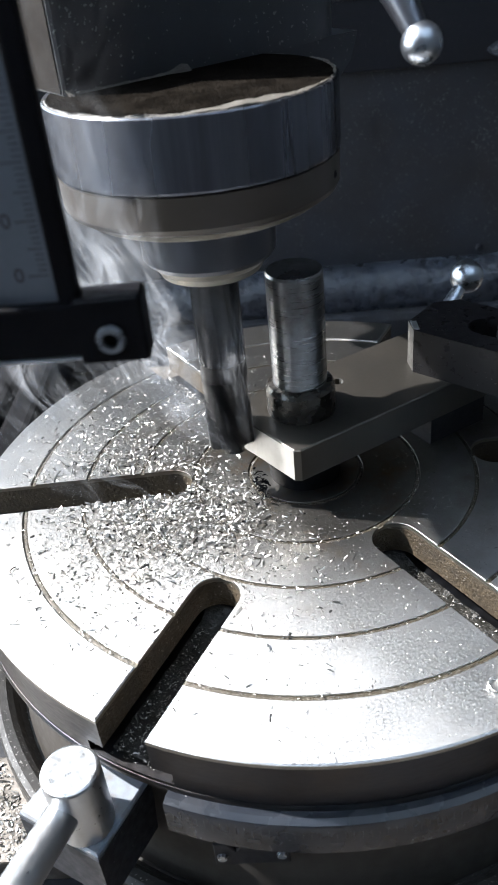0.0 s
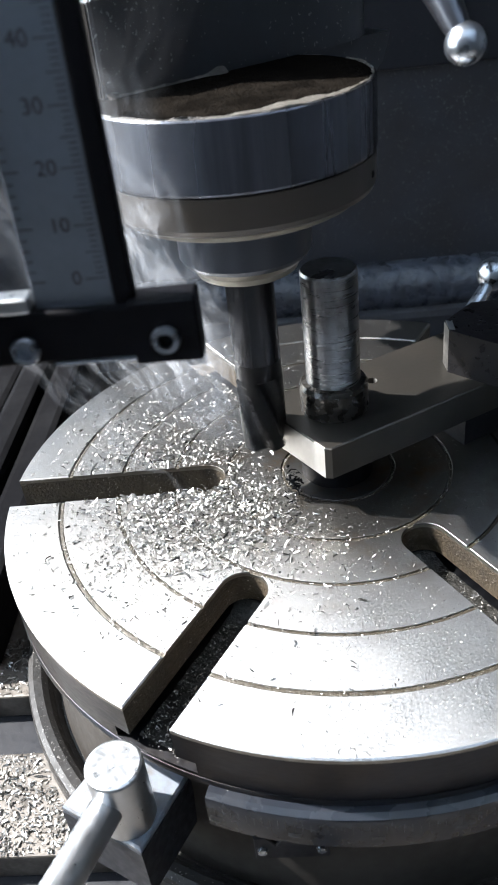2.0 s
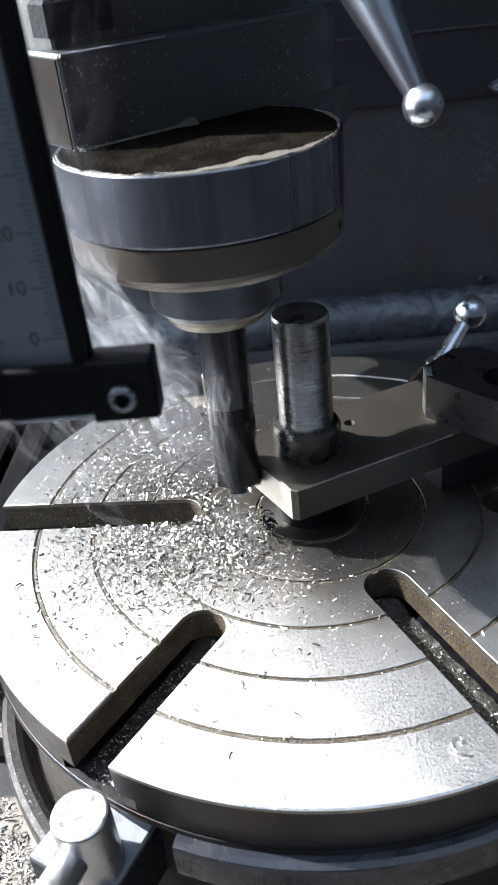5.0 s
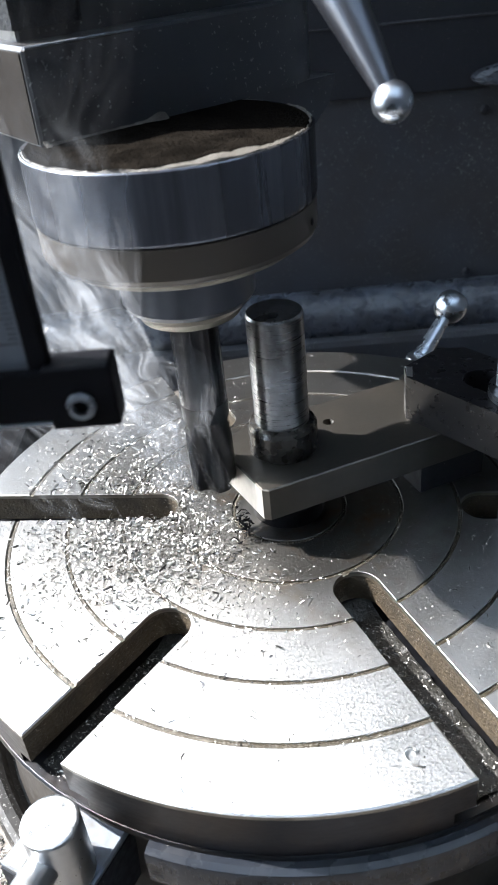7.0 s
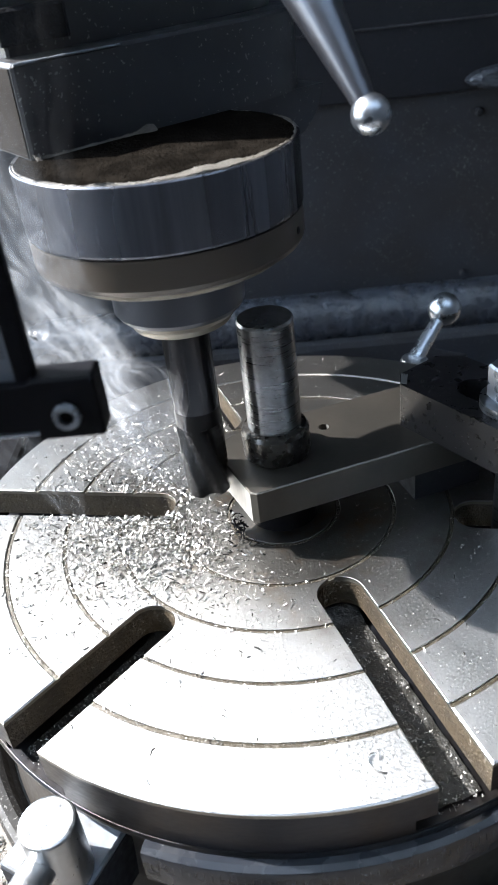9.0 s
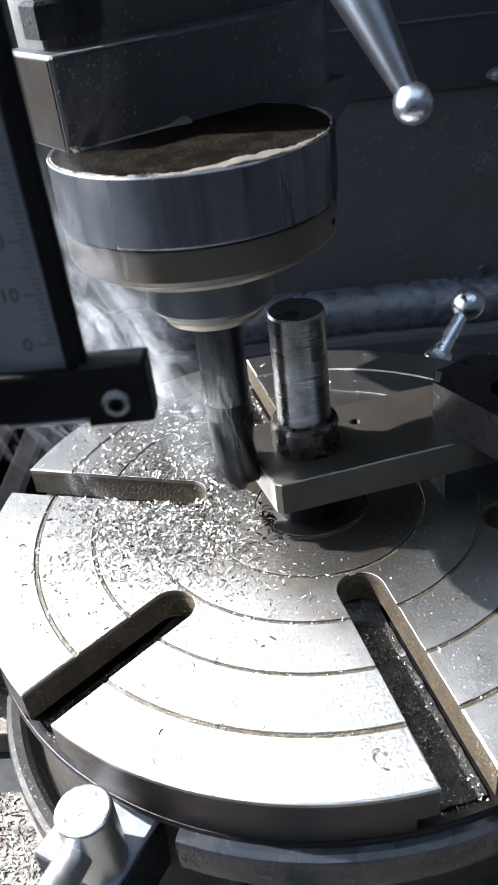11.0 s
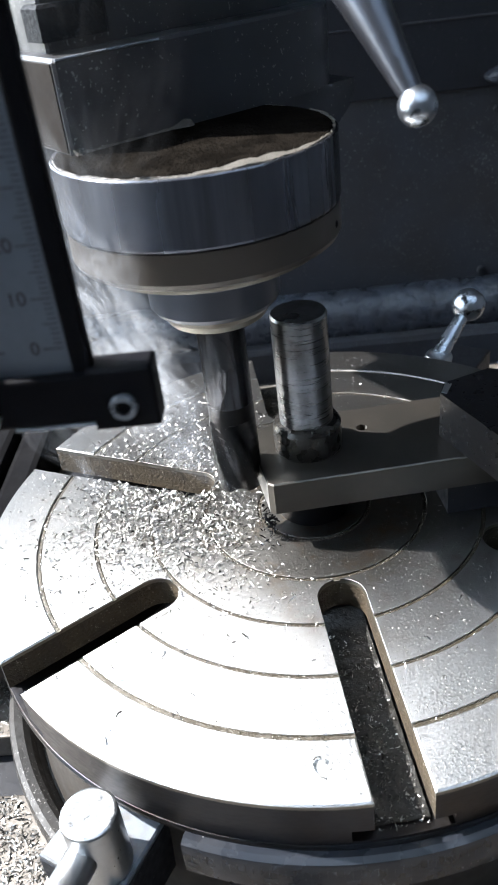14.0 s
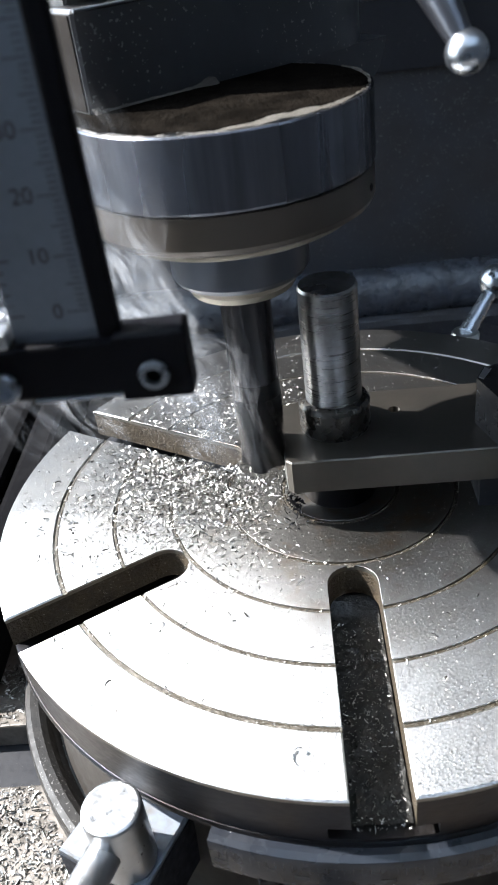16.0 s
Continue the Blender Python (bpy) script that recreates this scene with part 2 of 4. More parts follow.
PLASTER = material("grey_plaster", (0.22, 0.23, 0.245), 0.0, 0.85, 0.05, 60, 0.3, 3, 0.5, (0.14, 0.14, 0.14))
CONCRETE = material("concrete_floor", (0.10, 0.10, 0.10), 0.0, 0.8, 0.1, 80, 0.5, 3, 0.5, (0.06, 0.06, 0.06))


# ---- mesh helpers (drawing units) ----
def smooth_by_angle(me, degrees=18):
    bm = bmesh.new()
    bm.from_mesh(me)
    for f in bm.faces:
        f.smooth = True
    for e in bm.edges:
        if len(e.link_faces) == 2 and e.calc_face_angle(0) > radians(degrees):
            e.smooth = False
    bm.to_mesh(me)
    bm.free()


def part(name, bm, mat, parent=None, label="", move=None):
    bmesh.ops.recalc_face_normals(bm, faces=bm.faces)
    me = bpy.data.meshes.new(name)
    bm.to_mesh(me)
    bm.free()
    me.transform(Matrix.Scale(K, 4))
    smooth_by_angle(me)
    me.materials.append(mat)
    ob = new(name, me)
    if parent:
        ob.parent = parent
    if move is not None:
        ob.matrix_basis = Matrix.Translation(move.translation * K) @ move.to_3x3().to_4x4()
    if label:
        ob["label"] = label
    return ob


def thing(name, m, label, category, kind="", group=""):
    ob = new(name)
    ob.empty_display_size = 0.01
    ob.matrix_basis = m
    return tagged(ob, label, category, group, kind)


def lathe(profile, segments=96, arc=360.0, offset=(0, 0)):
    """A turned body round z from (radius, height) pairs."""
    bm = bmesh.new()
    rings = []
    for r, z in profile:
        if r < 1e-6:
            rings.append([bm.verts.new((offset[0], offset[1], z))])
        else:
            rings.append([bm.verts.new((offset[0] + r * cos(2 * pi * i / segments), offset[1] + r * sin(2 * pi * i / segments), z)) for i in range(segments)])
    for a, b in zip(rings, rings[1:]):
        for i in range(segments):
            j = (i + 1) % segments
            q = [a[i % len(a)], a[j % len(a)], b[j % len(b)], b[i % len(b)]]
            q = list(dict.fromkeys(q))
            if len(q) > 2:
                bm.faces.new(q)
    return bm


def prism(outline, z0, z1, bevel=0.0, bm=None):
    """An upright body with a flat outline of (x, y) pairs; bevel chamfers the top edge."""
    bm = bm or bmesh.new()
    n = len(outline)
    low = [bm.verts.new((x, y, z0)) for x, y in outline]
    rings = [low]
    if bevel > 0:
        rings.append([bm.verts.new((x, y, z1 - bevel)) for x, y in outline])
        rings.append([bm.verts.new((x, y, z1)) for x, y in inset(outline, bevel)])
    else:
        rings.append([bm.verts.new((x, y, z1)) for x, y in outline])
    for a, b in zip(rings, rings[1:]):
        for i in range(n):
            j = (i + 1) % n
            bm.faces.new((a[i], a[j], b[j], b[i]))
    bm.faces.new(rings[-1])
    bm.faces.new(low[::-1])
    return bm


def inset(outline, d):
    out, n = [], len(outline)
    area = sum(outline[i][0] * outline[(i + 1) % n][1] - outline[(i + 1) % n][0] * outline[i][1] for i in range(n))
    s = 1 if area > 0 else -1
    for i in range(n):
        (ax, ay), (bx, by), (cx, cy) = outline[i - 1], outline[i], outline[(i + 1) % n]
        u, v = Vector((bx - ax, by - ay)).normalized(), Vector((cx - bx, cy - by)).normalized()
        nu, nv = Vector((-u.y, u.x)) * s, Vector((-v.y, v.x)) * s
        k = nu + nv
        k = k / max(k.length_squared / 2, 0.3)
        out.append((bx + k.x * d, by + k.y * d))
    return out


def box(x0, y0, z0, x1, y1, z1, bevel=0.6):
    bm = bmesh.new()
    bmesh.ops.create_cube(bm, size=1)
    for v in bm.verts:
        v.co = ((x0 + x1) / 2 + v.co.x * (x1 - x0), (y0 + y1) / 2 + v.co.y * (y1 - y0), (z0 + z1) / 2 + v.co.z * (z1 - z0))
    if bevel:
        bmesh.ops.bevel(bm, geom=bm.edges[:], offset=bevel, segments=2, affect="EDGES", profile=0.5)
    return bm


def rod(a, b, ra, rb, segments=24, rounded=False):
    """A tapered rod between two points."""
    a, b = Vector(a), Vector(b)
    length = (b - a).length
    prof = [(0, 0), (ra, 0), (rb, length), (0, length)]
    bm = lathe(prof, segments)
    m = Matrix.Translation(a) @ (b - a).to_track_quat("Z", "Y").to_matrix().to_4x4()
    bmesh.ops.transform(bm, matrix=m, verts=bm.verts)
    return bm


def ball(c, r, segments=32):
    bm = bmesh.new()
    bmesh.ops.create_uvsphere(bm, u_segments=segments, v_segments=segments // 2, radius=r, matrix=Matrix.Translation(c))
    return bm


def turn2(p, a):
    a = radians(a)
    return (p[0] * cos(a) - p[1] * sin(a), p[0] * sin(a) + p[1] * cos(a))


# ---- rotary table ----
R, HALF = 160.0, 10.3
SLOTS = [(-116.64 + 60 * i, 91.0 if i % 2 == 0 else 65.0) for i in range(6)]
table = thing("rotary_table", spot(0, 0, 0), "round turned steel rotary table with radial T-slots and ring grooves", "rotary table")


def gear_outline(radius, half):
    """The round outline with the six open slots."""
    pts = []
    for az, c in SLOTS:
        g = math.degrees(math.asin(half / radius))
        pts.append(turn2((math.sqrt(radius ** 2 - half ** 2), -half), az))
        for k in range(17):
            a = radians(-90 - 180 * k / 16)
            pts.append(turn2((c + half * cos(a), half * sin(a)), az))
        pts.append(turn2((math.sqrt(radius ** 2 - half ** 2), half), az))
        for k in range(1, 24):
            a = az + g + (60 - 2 * g) * k / 24
            pts.append((radius * cos(radians(a)), radius * sin(radians(a))))
    return pts


part("slot_lip", prism(gear_outline(R, HALF), -2.4, -0.9), LIP, table, "worn steel lip of the slots")
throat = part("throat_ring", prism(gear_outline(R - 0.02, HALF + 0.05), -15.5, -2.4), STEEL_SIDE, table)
throat.data.materials.append(SLOT_WALL)
for f in throat.data.polygons:
    if f.center.to_2d().length < (R - 1.5) * K:
        f.material_index = 1
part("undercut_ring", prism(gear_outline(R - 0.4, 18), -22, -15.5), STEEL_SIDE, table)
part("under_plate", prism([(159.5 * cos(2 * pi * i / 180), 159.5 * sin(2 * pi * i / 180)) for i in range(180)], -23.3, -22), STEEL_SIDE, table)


def slot_edge(az, c, side, r0, r1):
    """Points of one slot's edge from radius r0 to r1; side is +1 or -1."""
    pts = []
    for k in range(13):
        a = radians(172 - 82 * k / 12)
        x, y = c + HALF * cos(a), side * HALF * sin(a)
        if r0 < hypot(x, y) < r1:
            pts.append(turn2((x, y), az))
    for r in (r0, r1):
        x = math.sqrt(r * r - HALF * HALF)
        if x > c:
            pts.append(turn2((x, side * HALF), az))
    return sorted(pts, key=lambda p: hypot(*p))


def land(r0, r1, left, right, steps):
    """A raised land of the top face between two ring grooves and two slots."""
    (a0, c0), (a1, c1) = left, right
    if a1 <= a0:
        a1 += 360
    first, last = slot_edge(a0, c0, 1, r0, r1), slot_edge(a1, c1, -1, r0, r1)
    top0, top1 = math.degrees(atan2(first[-1][1], first[-1][0])), math.degrees(atan2(last[-1][1], last[-1][0]))
    low0, low1 = math.degrees(atan2(first[0][1], first[0][0])), math.degrees(atan2(last[0][1], last[0][0]))
    while top1 < top0:
        top1 += 360
    while low1 < low0:
        low1 += 360
    pts = list(first)
    pts += [(r1 * cos(radians(top0 + (top1 - top0) * k / steps)), r1 * sin(radians(top0 + (top1 - top0) * k / steps))) for k in range(1, steps)]
    pts += last[::-1]
    pts += [(r0 * cos(radians(low1 + (low0 - low1) * k / steps)), r0 * sin(radians(low1 + (low0 - low1) * k / steps))) for k in range(1, steps)]
    return pts


GAP = 1.0
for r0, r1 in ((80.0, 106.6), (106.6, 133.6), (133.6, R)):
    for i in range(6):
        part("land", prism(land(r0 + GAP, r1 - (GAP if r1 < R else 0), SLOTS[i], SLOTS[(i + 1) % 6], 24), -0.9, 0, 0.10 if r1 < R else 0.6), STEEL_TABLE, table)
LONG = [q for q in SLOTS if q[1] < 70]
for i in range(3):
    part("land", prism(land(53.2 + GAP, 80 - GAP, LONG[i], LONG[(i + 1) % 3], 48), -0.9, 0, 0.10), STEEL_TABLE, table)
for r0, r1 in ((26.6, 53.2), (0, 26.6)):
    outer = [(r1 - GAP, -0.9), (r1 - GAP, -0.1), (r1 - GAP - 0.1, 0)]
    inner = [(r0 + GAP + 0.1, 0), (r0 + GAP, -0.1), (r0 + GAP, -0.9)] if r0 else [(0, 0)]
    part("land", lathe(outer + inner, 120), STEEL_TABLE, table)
# packed dirt in the ring grooves
for r in (26.6, 53.2, 80.0, 106.6, 133.6):
    bm = bmesh.new()
    rng = random.Random(int(r))
    n = 720
    ok = []
    for i in range(n):
        az = 360 * i / n
        free = all(abs(r * sin(radians(az - s0))) > HALF + 0.2 or cos(radians(az - s0)) < 0 or r < c0 - 6 for s0, c0 in SLOTS)
        ok.append(free)
    prev = [0.5] * 4
    rings = []
    for i in range(n):
        a = 2 * pi * i / n
        h = -0.62 + 0.3 * noise.noise((30 * cos(a), 30 * sin(a), r)) + rng.uniform(-0.08, 0.08)
        rings.append([bm.verts.new(((r + d) * cos(a), (r + d) * sin(a), z)) for d, z in ((-GAP, -0.9), (-GAP * 0.4, h), (GAP * 0.4, h - 0.1), (GAP, -0.9))])
    for i in range(n):
        j = (i + 1) % n
        if ok[i] and ok[j]:
            for k in range(3):
                bm.faces.new((rings[i][k], rings[j][k], rings[j][k + 1], rings[i][k + 1]))
    for v0 in [w for w in bm.verts if not w.link_faces]:
        bm.verts.remove(v0)
    part("groove_dirt", bm, GROOVE, table, "brown oily dirt packed in the ring groove")


def chip_mesh(places, seed):
    """Many small bent cuttings in one mesh: each place is x, y, z, size."""
    rng = random.Random(seed)
    vs, fs = [], []
    for x, y, z, size in places:
        length, width = size * rng.choice((0.6, 0.9, 1.2, 1.6, 2.4)) * rng.uniform(0.7, 1.3), size * rng.uniform(0.28, 0.75)
        a, roll = rng.uniform(0, 2 * pi), rng.gauss(0, 0.6)
        curl, lift = rng.gauss(0, 0.45), rng.uniform(0.0, 0.5)
        m = Matrix.Rotation(a, 3, "Z") @ Matrix.Rotation(lift * rng.choice((-1, 1)), 3, "Y") @ Matrix.Rotation(roll, 3, "X")
        o = len(vs)
        low = 1e9
        mine = []
        for k in range(4):
            u = k / 3 - 0.5
            px, pz, py = u * length, (0.25 - u * u) * length * abs(curl) * 1.1, u * u * length * curl
            for side in (-0.5, 0.5):
                p = m @ Vector((px, py + side * width * (1.0 - rng.uniform(0.2, 1.1) * abs(u)), pz + side * width * 0.25))
                low = min(low, p.z)
                mine.append(p)
        for p in mine:
            vs.append((x + p.x, y + p.y, z + p.z - low + 0.02))
        for k in range(3):
            q = o + 2 * k
            fs.append((q, q + 2, q + 3, q + 1))
    bm = bmesh.new()
    verts = [bm.verts.new(p) for p in vs]
    for f in fs:
        bm.faces.new([verts[i] for i in f])
    return bm


def in_slot(x, y, margin=0.0):
    for az, c in SLOTS:
        px, py = turn2((x, y), -az)
        if px > c and abs(py) < HALF + margin or hypot(px - c, py) < HALF + margin:
            return True
    return False


def chips_on_table():
    rng = random.Random(4)
    out = []
    while len(out) < 12500:
        kind = rng.random()
        if kind < 0.30:      # heap beside the slot at the cutter
            a, r = rng.gauss(196, 20), rng.gauss(80, 24)
        elif kind < 0.62:    # drift between the two slots
            a, r = rng.gauss(214, 19), rng.gauss(84, 30)
        elif kind < 0.80:    # behind the cutter
            a, r = rng.gauss(163, 20), rng.gauss(104, 24)
        elif kind < 0.88:    # ahead of the cutter
            a, r = rng.gauss(236, 22), rng.gauss(56, 15)
        elif kind < 0.97:    # thin scatter
            a, r = rng.uniform(115, 275), rng.uniform(45, 152)
        else:
            a, r = rng.uniform(0, 360), rng.uniform(60, 158)
        if not 24 < r < 157:
            continue
        x, y = r * cos(radians(a)), r * sin(radians(a))
        if in_slot(x, y, 0.6) or (x > -14 and -30 < y < 60 and r < 60):
            continue
        pile = math.exp(-((a - 200) / 26) ** 2 - ((r - 72) / 24) ** 2)
        out.append((x, y, rng.random() ** 2 * 3.2 * pile, (0.30 + 1.45 * rng.random() ** 2.2) * (1.1 if pile > 0.1 else 0.95)))
    for _ in range(1800):    # bright fines caught in the ring grooves
        a, r = rng.uniform(0, 360), rng.choice((53.2, 80.0, 106.6, 133.6)) + rng.uniform(-0.8, 0.8)
        x, y = r * cos(radians(a)), r * sin(radians(a))
        if not in_slot(x, y, 0.5):
            out.append((x, y, -0.5, rng.uniform(0.2, 0.7)))
    for _ in range(20000):    # fine sparkling dust
        a, r = rng.uniform(0, 360), 158 * math.sqrt(rng.uniform(0.05, 1))
        x, y = r * cos(radians(a)), r * sin(radians(a))
        if not in_slot(x, y, 0.5):
            out.append((x, y, 0.0, rng.uniform(0.12, 0.40)))
    return out


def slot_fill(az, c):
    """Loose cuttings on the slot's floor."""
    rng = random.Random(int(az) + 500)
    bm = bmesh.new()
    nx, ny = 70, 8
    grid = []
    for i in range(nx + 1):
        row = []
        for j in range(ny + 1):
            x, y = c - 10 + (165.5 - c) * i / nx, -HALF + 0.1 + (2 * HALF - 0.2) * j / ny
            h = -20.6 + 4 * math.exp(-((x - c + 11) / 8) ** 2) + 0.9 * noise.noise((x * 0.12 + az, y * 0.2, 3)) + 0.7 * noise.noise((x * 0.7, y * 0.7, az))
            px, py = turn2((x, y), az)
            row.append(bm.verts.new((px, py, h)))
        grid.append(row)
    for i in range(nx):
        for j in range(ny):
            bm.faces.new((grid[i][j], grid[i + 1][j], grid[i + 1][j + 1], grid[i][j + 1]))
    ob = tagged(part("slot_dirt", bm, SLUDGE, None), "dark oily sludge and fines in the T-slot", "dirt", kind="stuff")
    places = []
    for _ in range(900):
        x, y = rng.uniform(c + 2, 158), rng.uniform(-HALF + 1, HALF - 1)
        places.append((*turn2((x, y), az), -20.2 + 0.9 * noise.noise((x * 0.12 + az, y * 0.2, 3)), rng.uniform(0.25, 0.9)))
    ch = tagged(part("slot_chips", chip_mesh(places, int(az) + 900), CHIP, None), "bright steel cuttings lying in the T-slot", "chips", kind="stuff")
    return [ob, ch]


on_table = [tagged(part("steel_chips", chip_mesh(chips_on_table(), 7), CHIP, None), "bright curled steel cuttings scattered over the rotary table", "chips", kind="stuff")]
for az, c in SLOTS:
    on_table += slot_fill(az, c)
for ob in on_table:
    ob.matrix_basis = spot(0, 0, 0)

# ---- workpiece, pin, clamp (they turn with the table) ----
plate = thing("work_plate", spot(0, 0, 0), "thick milled steel plate being rounded at one end", "workpiece")
u = Vector((72.5, 46)).normalized()
v = Vector((-u.y, u.x))
F0 = Vector((-4, -35.5))
L0 = Vector((-21.5, -13.5))
outline = [F0 + u * 2.2, F0 + u * 140, F0 + u * 140 + v * 53, F0 + v * 53 + u * 14, L0 + v * 18 + u * 1.5, L0 + v * 9 - u * 1.2, L0, F0 + (L0 - F0).normalized() * 2.2]


def drilled(outline, z0, z1, hole, r, bevel):
    """A prism with one round through hole."""
    bm = bmesh.new()
    ring = [(hole[0] + r * cos(2 * pi * i / 20), hole[1] + r * sin(2 * pi * i / 20)) for i in range(20)]
    inner = inset(outline, bevel)
    levels = [(outline, z0), (outline, z1 - bevel), (inner, z1)]
    rings = [[bm.verts.new((x, y, z)) for x, y in o] for o, z in levels]
    n = len(outline)
    for a, b in zip(rings, rings[1:]):
        for i in range(n):
            bm.faces.new((a[i], a[(i + 1) % n], b[(i + 1) % n], b[i]))
    h0, h1 = [[bm.verts.new((x, y, z)) for x, y in ring] for z in (z0, z1)]
    for i in range(20):
        bm.faces.new((h0[i], h0[(i + 1) % 20], h1[(i + 1) % 20], h1[i]))
    for o, h in ((rings[0], h0), (rings[-1], h1)):
        es = [bm.edges.get((q[i], q[(i + 1) % len(q)])) for q in (o, h) for i in range(len(q))]
        bmesh.ops.triangle_fill(bm, edges=es, use_beauty=True)
    return bm


plate_body = part("plate_body", drilled([tuple(p) for p in outline], 19, 35, (18.5, 20.8), 2.6, 0.6), PLATE, plate)

MILLED = material("fresh_milled_face", (0.46, 0.45, 0.43), 0.9, 0.42, 0.1, 700, 0.3, 80, 0.03, (0.2, 0.18, 0.15), (1, 1, 0.1))
plate_body.data.materials.append(MILLED)
cut_way = Vector((L0.y - F0.y, F0.x - L0.x)).normalized()
for f in plate_body.data.polygons:
    if abs(f.normal.z) < 0.2 and abs(f.normal.x * cut_way.x + f.normal.y * cut_way.y) > 0.9:
        f.material_index = 1

# oily black cuttings caught between the plate's end and the cutter
rng = random.Random(31)
clump = [(-21 + rng.gauss(0, 2.0), -17 + rng.gauss(0, 3), abs(rng.gauss(2, 6)), rng.uniform(0.8, 2.6)) for _ in range(60)]
clump += [(-19 + rng.gauss(0, 4), -27 + rng.gauss(0, 3.5), abs(rng.gauss(0, 2)), rng.uniform(0.8, 2.4)) for _ in range(14)]
black_swarf = tagged(part("black_swarf", chip_mesh(clump, 32), MATTE_BLACK, None), "oily black cuttings heaped under the plate's milled end", "chips", kind="stuff")
black_swarf.matrix_basis = spot(0, 0, 0)

pin = thing("centre_pin", spot(0, 0, 0), "turned steel locating pin with a collar, in the plate", "pin")
part("shank", lathe([(0, 49), (12.2, 49), (12.2, 101.2), (11.6, 102.4), (0, 102.4)], 64), PIN, pin)
part("collar", lathe([(0, 35), (15.2, 35), (15.6, 36), (15.6, 47.5), (14.4, 49.5), (12.3, 50.2), (0, 50.2)], 64), COLLAR, pin, "oily stepped collar")
part("spacer", lathe([(0, 0), (17, 0), (17, 9), (18.5, 9.6), (18.5, 12), (17, 12.6), (17, 19), (0, 19)], 64), BLACK, pin, "black spacer ring under the plate")

riser = thing("riser_block", spot(0, 0, 0), "dark steel packing block under the plate", "block")
part("riser_body", prism([(62.3, 13.5), (92, 32), (75, 59), (45.3, 40.5)], 0, 19, 0.5), CAST, riser)

clamp = thing("strap_clamp", spot(0, 0, 0), "dark steel strap clamp with a long slot on the plate", "clamp")


def clamp_body():
    ax, wd = Vector((cos(radians(-40)), sin(radians(-40)))), Vector((cos(radians(50)), sin(radians(50))))
    o = Vector((54.5, 25))

    def at(a, b):
        p = o + ax * a + wd * b
        return (p.x, p.y)

    bm = bmesh.new()
    outer = [at(0, 0), at(130, 0), at(130, 40), at(2, 40), at(-7, 31), at(-7, 7)]
    hole = []
    for k in range(13):
        a = radians(90 + 180 * k / 12)
        hole.append(at(26 + 8 * cos(a), 20 + 8 * sin(a)))
    for k in range(13):
        a = radians(-90 + 180 * k / 12)
        hole.append(at(80 + 8 * cos(a), 20 + 8 * sin(a)))
    vo = {z: [bm.verts.new((x, y, z)) for x, y in outer] for z in (35, 57)}
    vh = {z: [bm.verts.new((x, y, z)) for x, y in hole] for z in (35, 57)}
    for ring in (vo, vh):
        n = len(ring[35])
        for i in range(n):
            j = (i + 1) % n
            bm.faces.new((ring[35][i], ring[35][j], ring[57][j], ring[57][i]))
    for z in (35, 57):
        es = [bm.edges.get((r[z][i], r[z][(i + 1) % len(r[z])])) for r in (vo, vh) for i in range(len(r[z]))]
        bmesh.ops.triangle_fill(bm, edges=es, use_beauty=True)
    bmesh.ops.recalc_face_normals(bm, faces=bm.faces)
    return bm, at


cb, clamp_at = clamp_body()
strap = part("strap", cb, STRAP, clamp)
strap.data.materials.append(TIP)
# Left-facing tip faces: worn metal, with their sunlight added to the colour.
for f in strap.data.polygons:
    if f.normal.x * cos(radians(-40)) + f.normal.y * sin(radians(-40)) < -0.6 and f.center.to_2d().length < 75 * K:
        f.material_index = 1
sx, sy = clamp_at(48, 20)
stud = thing("clamp_stud", spot(0, 0, 0), "threaded stud with a hexagon nut and washer", "stud")
part("rod", lathe([(0, -12), (6, -12), (6, 92), (0, 92)], 24, offset=(sx, sy)), PIN, stud)
part("washer", lathe([(7, 57.2), (15, 57.2), (15, 61), (7, 61), (7, 57.2)], 48, offset=(sx, sy)), PIN, stud)
part("nut", lathe([(6, 61), (11, 61), (12, 62), (12, 76), (11, 77), (6, 77)], 6, offset=(sx, sy)), CHROME, stud)

heel = thing("step_block", spot(0, 0, 0), "dark steel step block under the clamp's heel", "block")
part("step_body", prism([clamp_at(104, 4), clamp_at(128, 4), clamp_at(128, 36), clamp_at(104, 36)], 0, 34.9, 0.6), CAST, heel)
part("heel_screw", lathe([(0, 57), (7, 57), (7, 63), (6, 64), (0, 64)], 6, offset=clamp_at(112, 20)), PIN, clamp, "hexagon heel screw")
part("worn_tip", prism([clamp_at(-6.6, 7.4), clamp_at(-0.4, 0.9), clamp_at(2, 2), clamp_at(-4, 9)], 57, 57.35, 0.1), BRIGHT, clamp, "tip worn to bare metal")

# ---- spindle ----
SX, SY = -32.5, -12.0
spindle = thing("spindle_nose", spot(SX, SY, 0), "ground steel milling spindle nose with a stepped rim", "spindle")
part("nose_skirt", lathe([(0, 141), (48.6, 141), (50.4, 142), (51.3, 144), (51.3, 154.6), (0, 154.6)], 128), SKIRT, spindle)
part("nose_lip", lathe([(0, 137.4), (43.2, 137.4), (44.4, 138), (44.8, 139.4), (44.8, 141), (0, 141)], 128), LIP, spindle, "bright worn lip under the nose")
part("seam", lathe([(0, 154.6), (50.7, 154.6), (50.7, 155.4), (0, 155.4)], 128), BLACK, spindle)
part("nose_drum", lathe([(0, 155.4), (51.5, 155.4), (51.8, 156.2), (51.8, 178.5), (51.4, 179), (0, 179)], 128), DRUM, spindle)
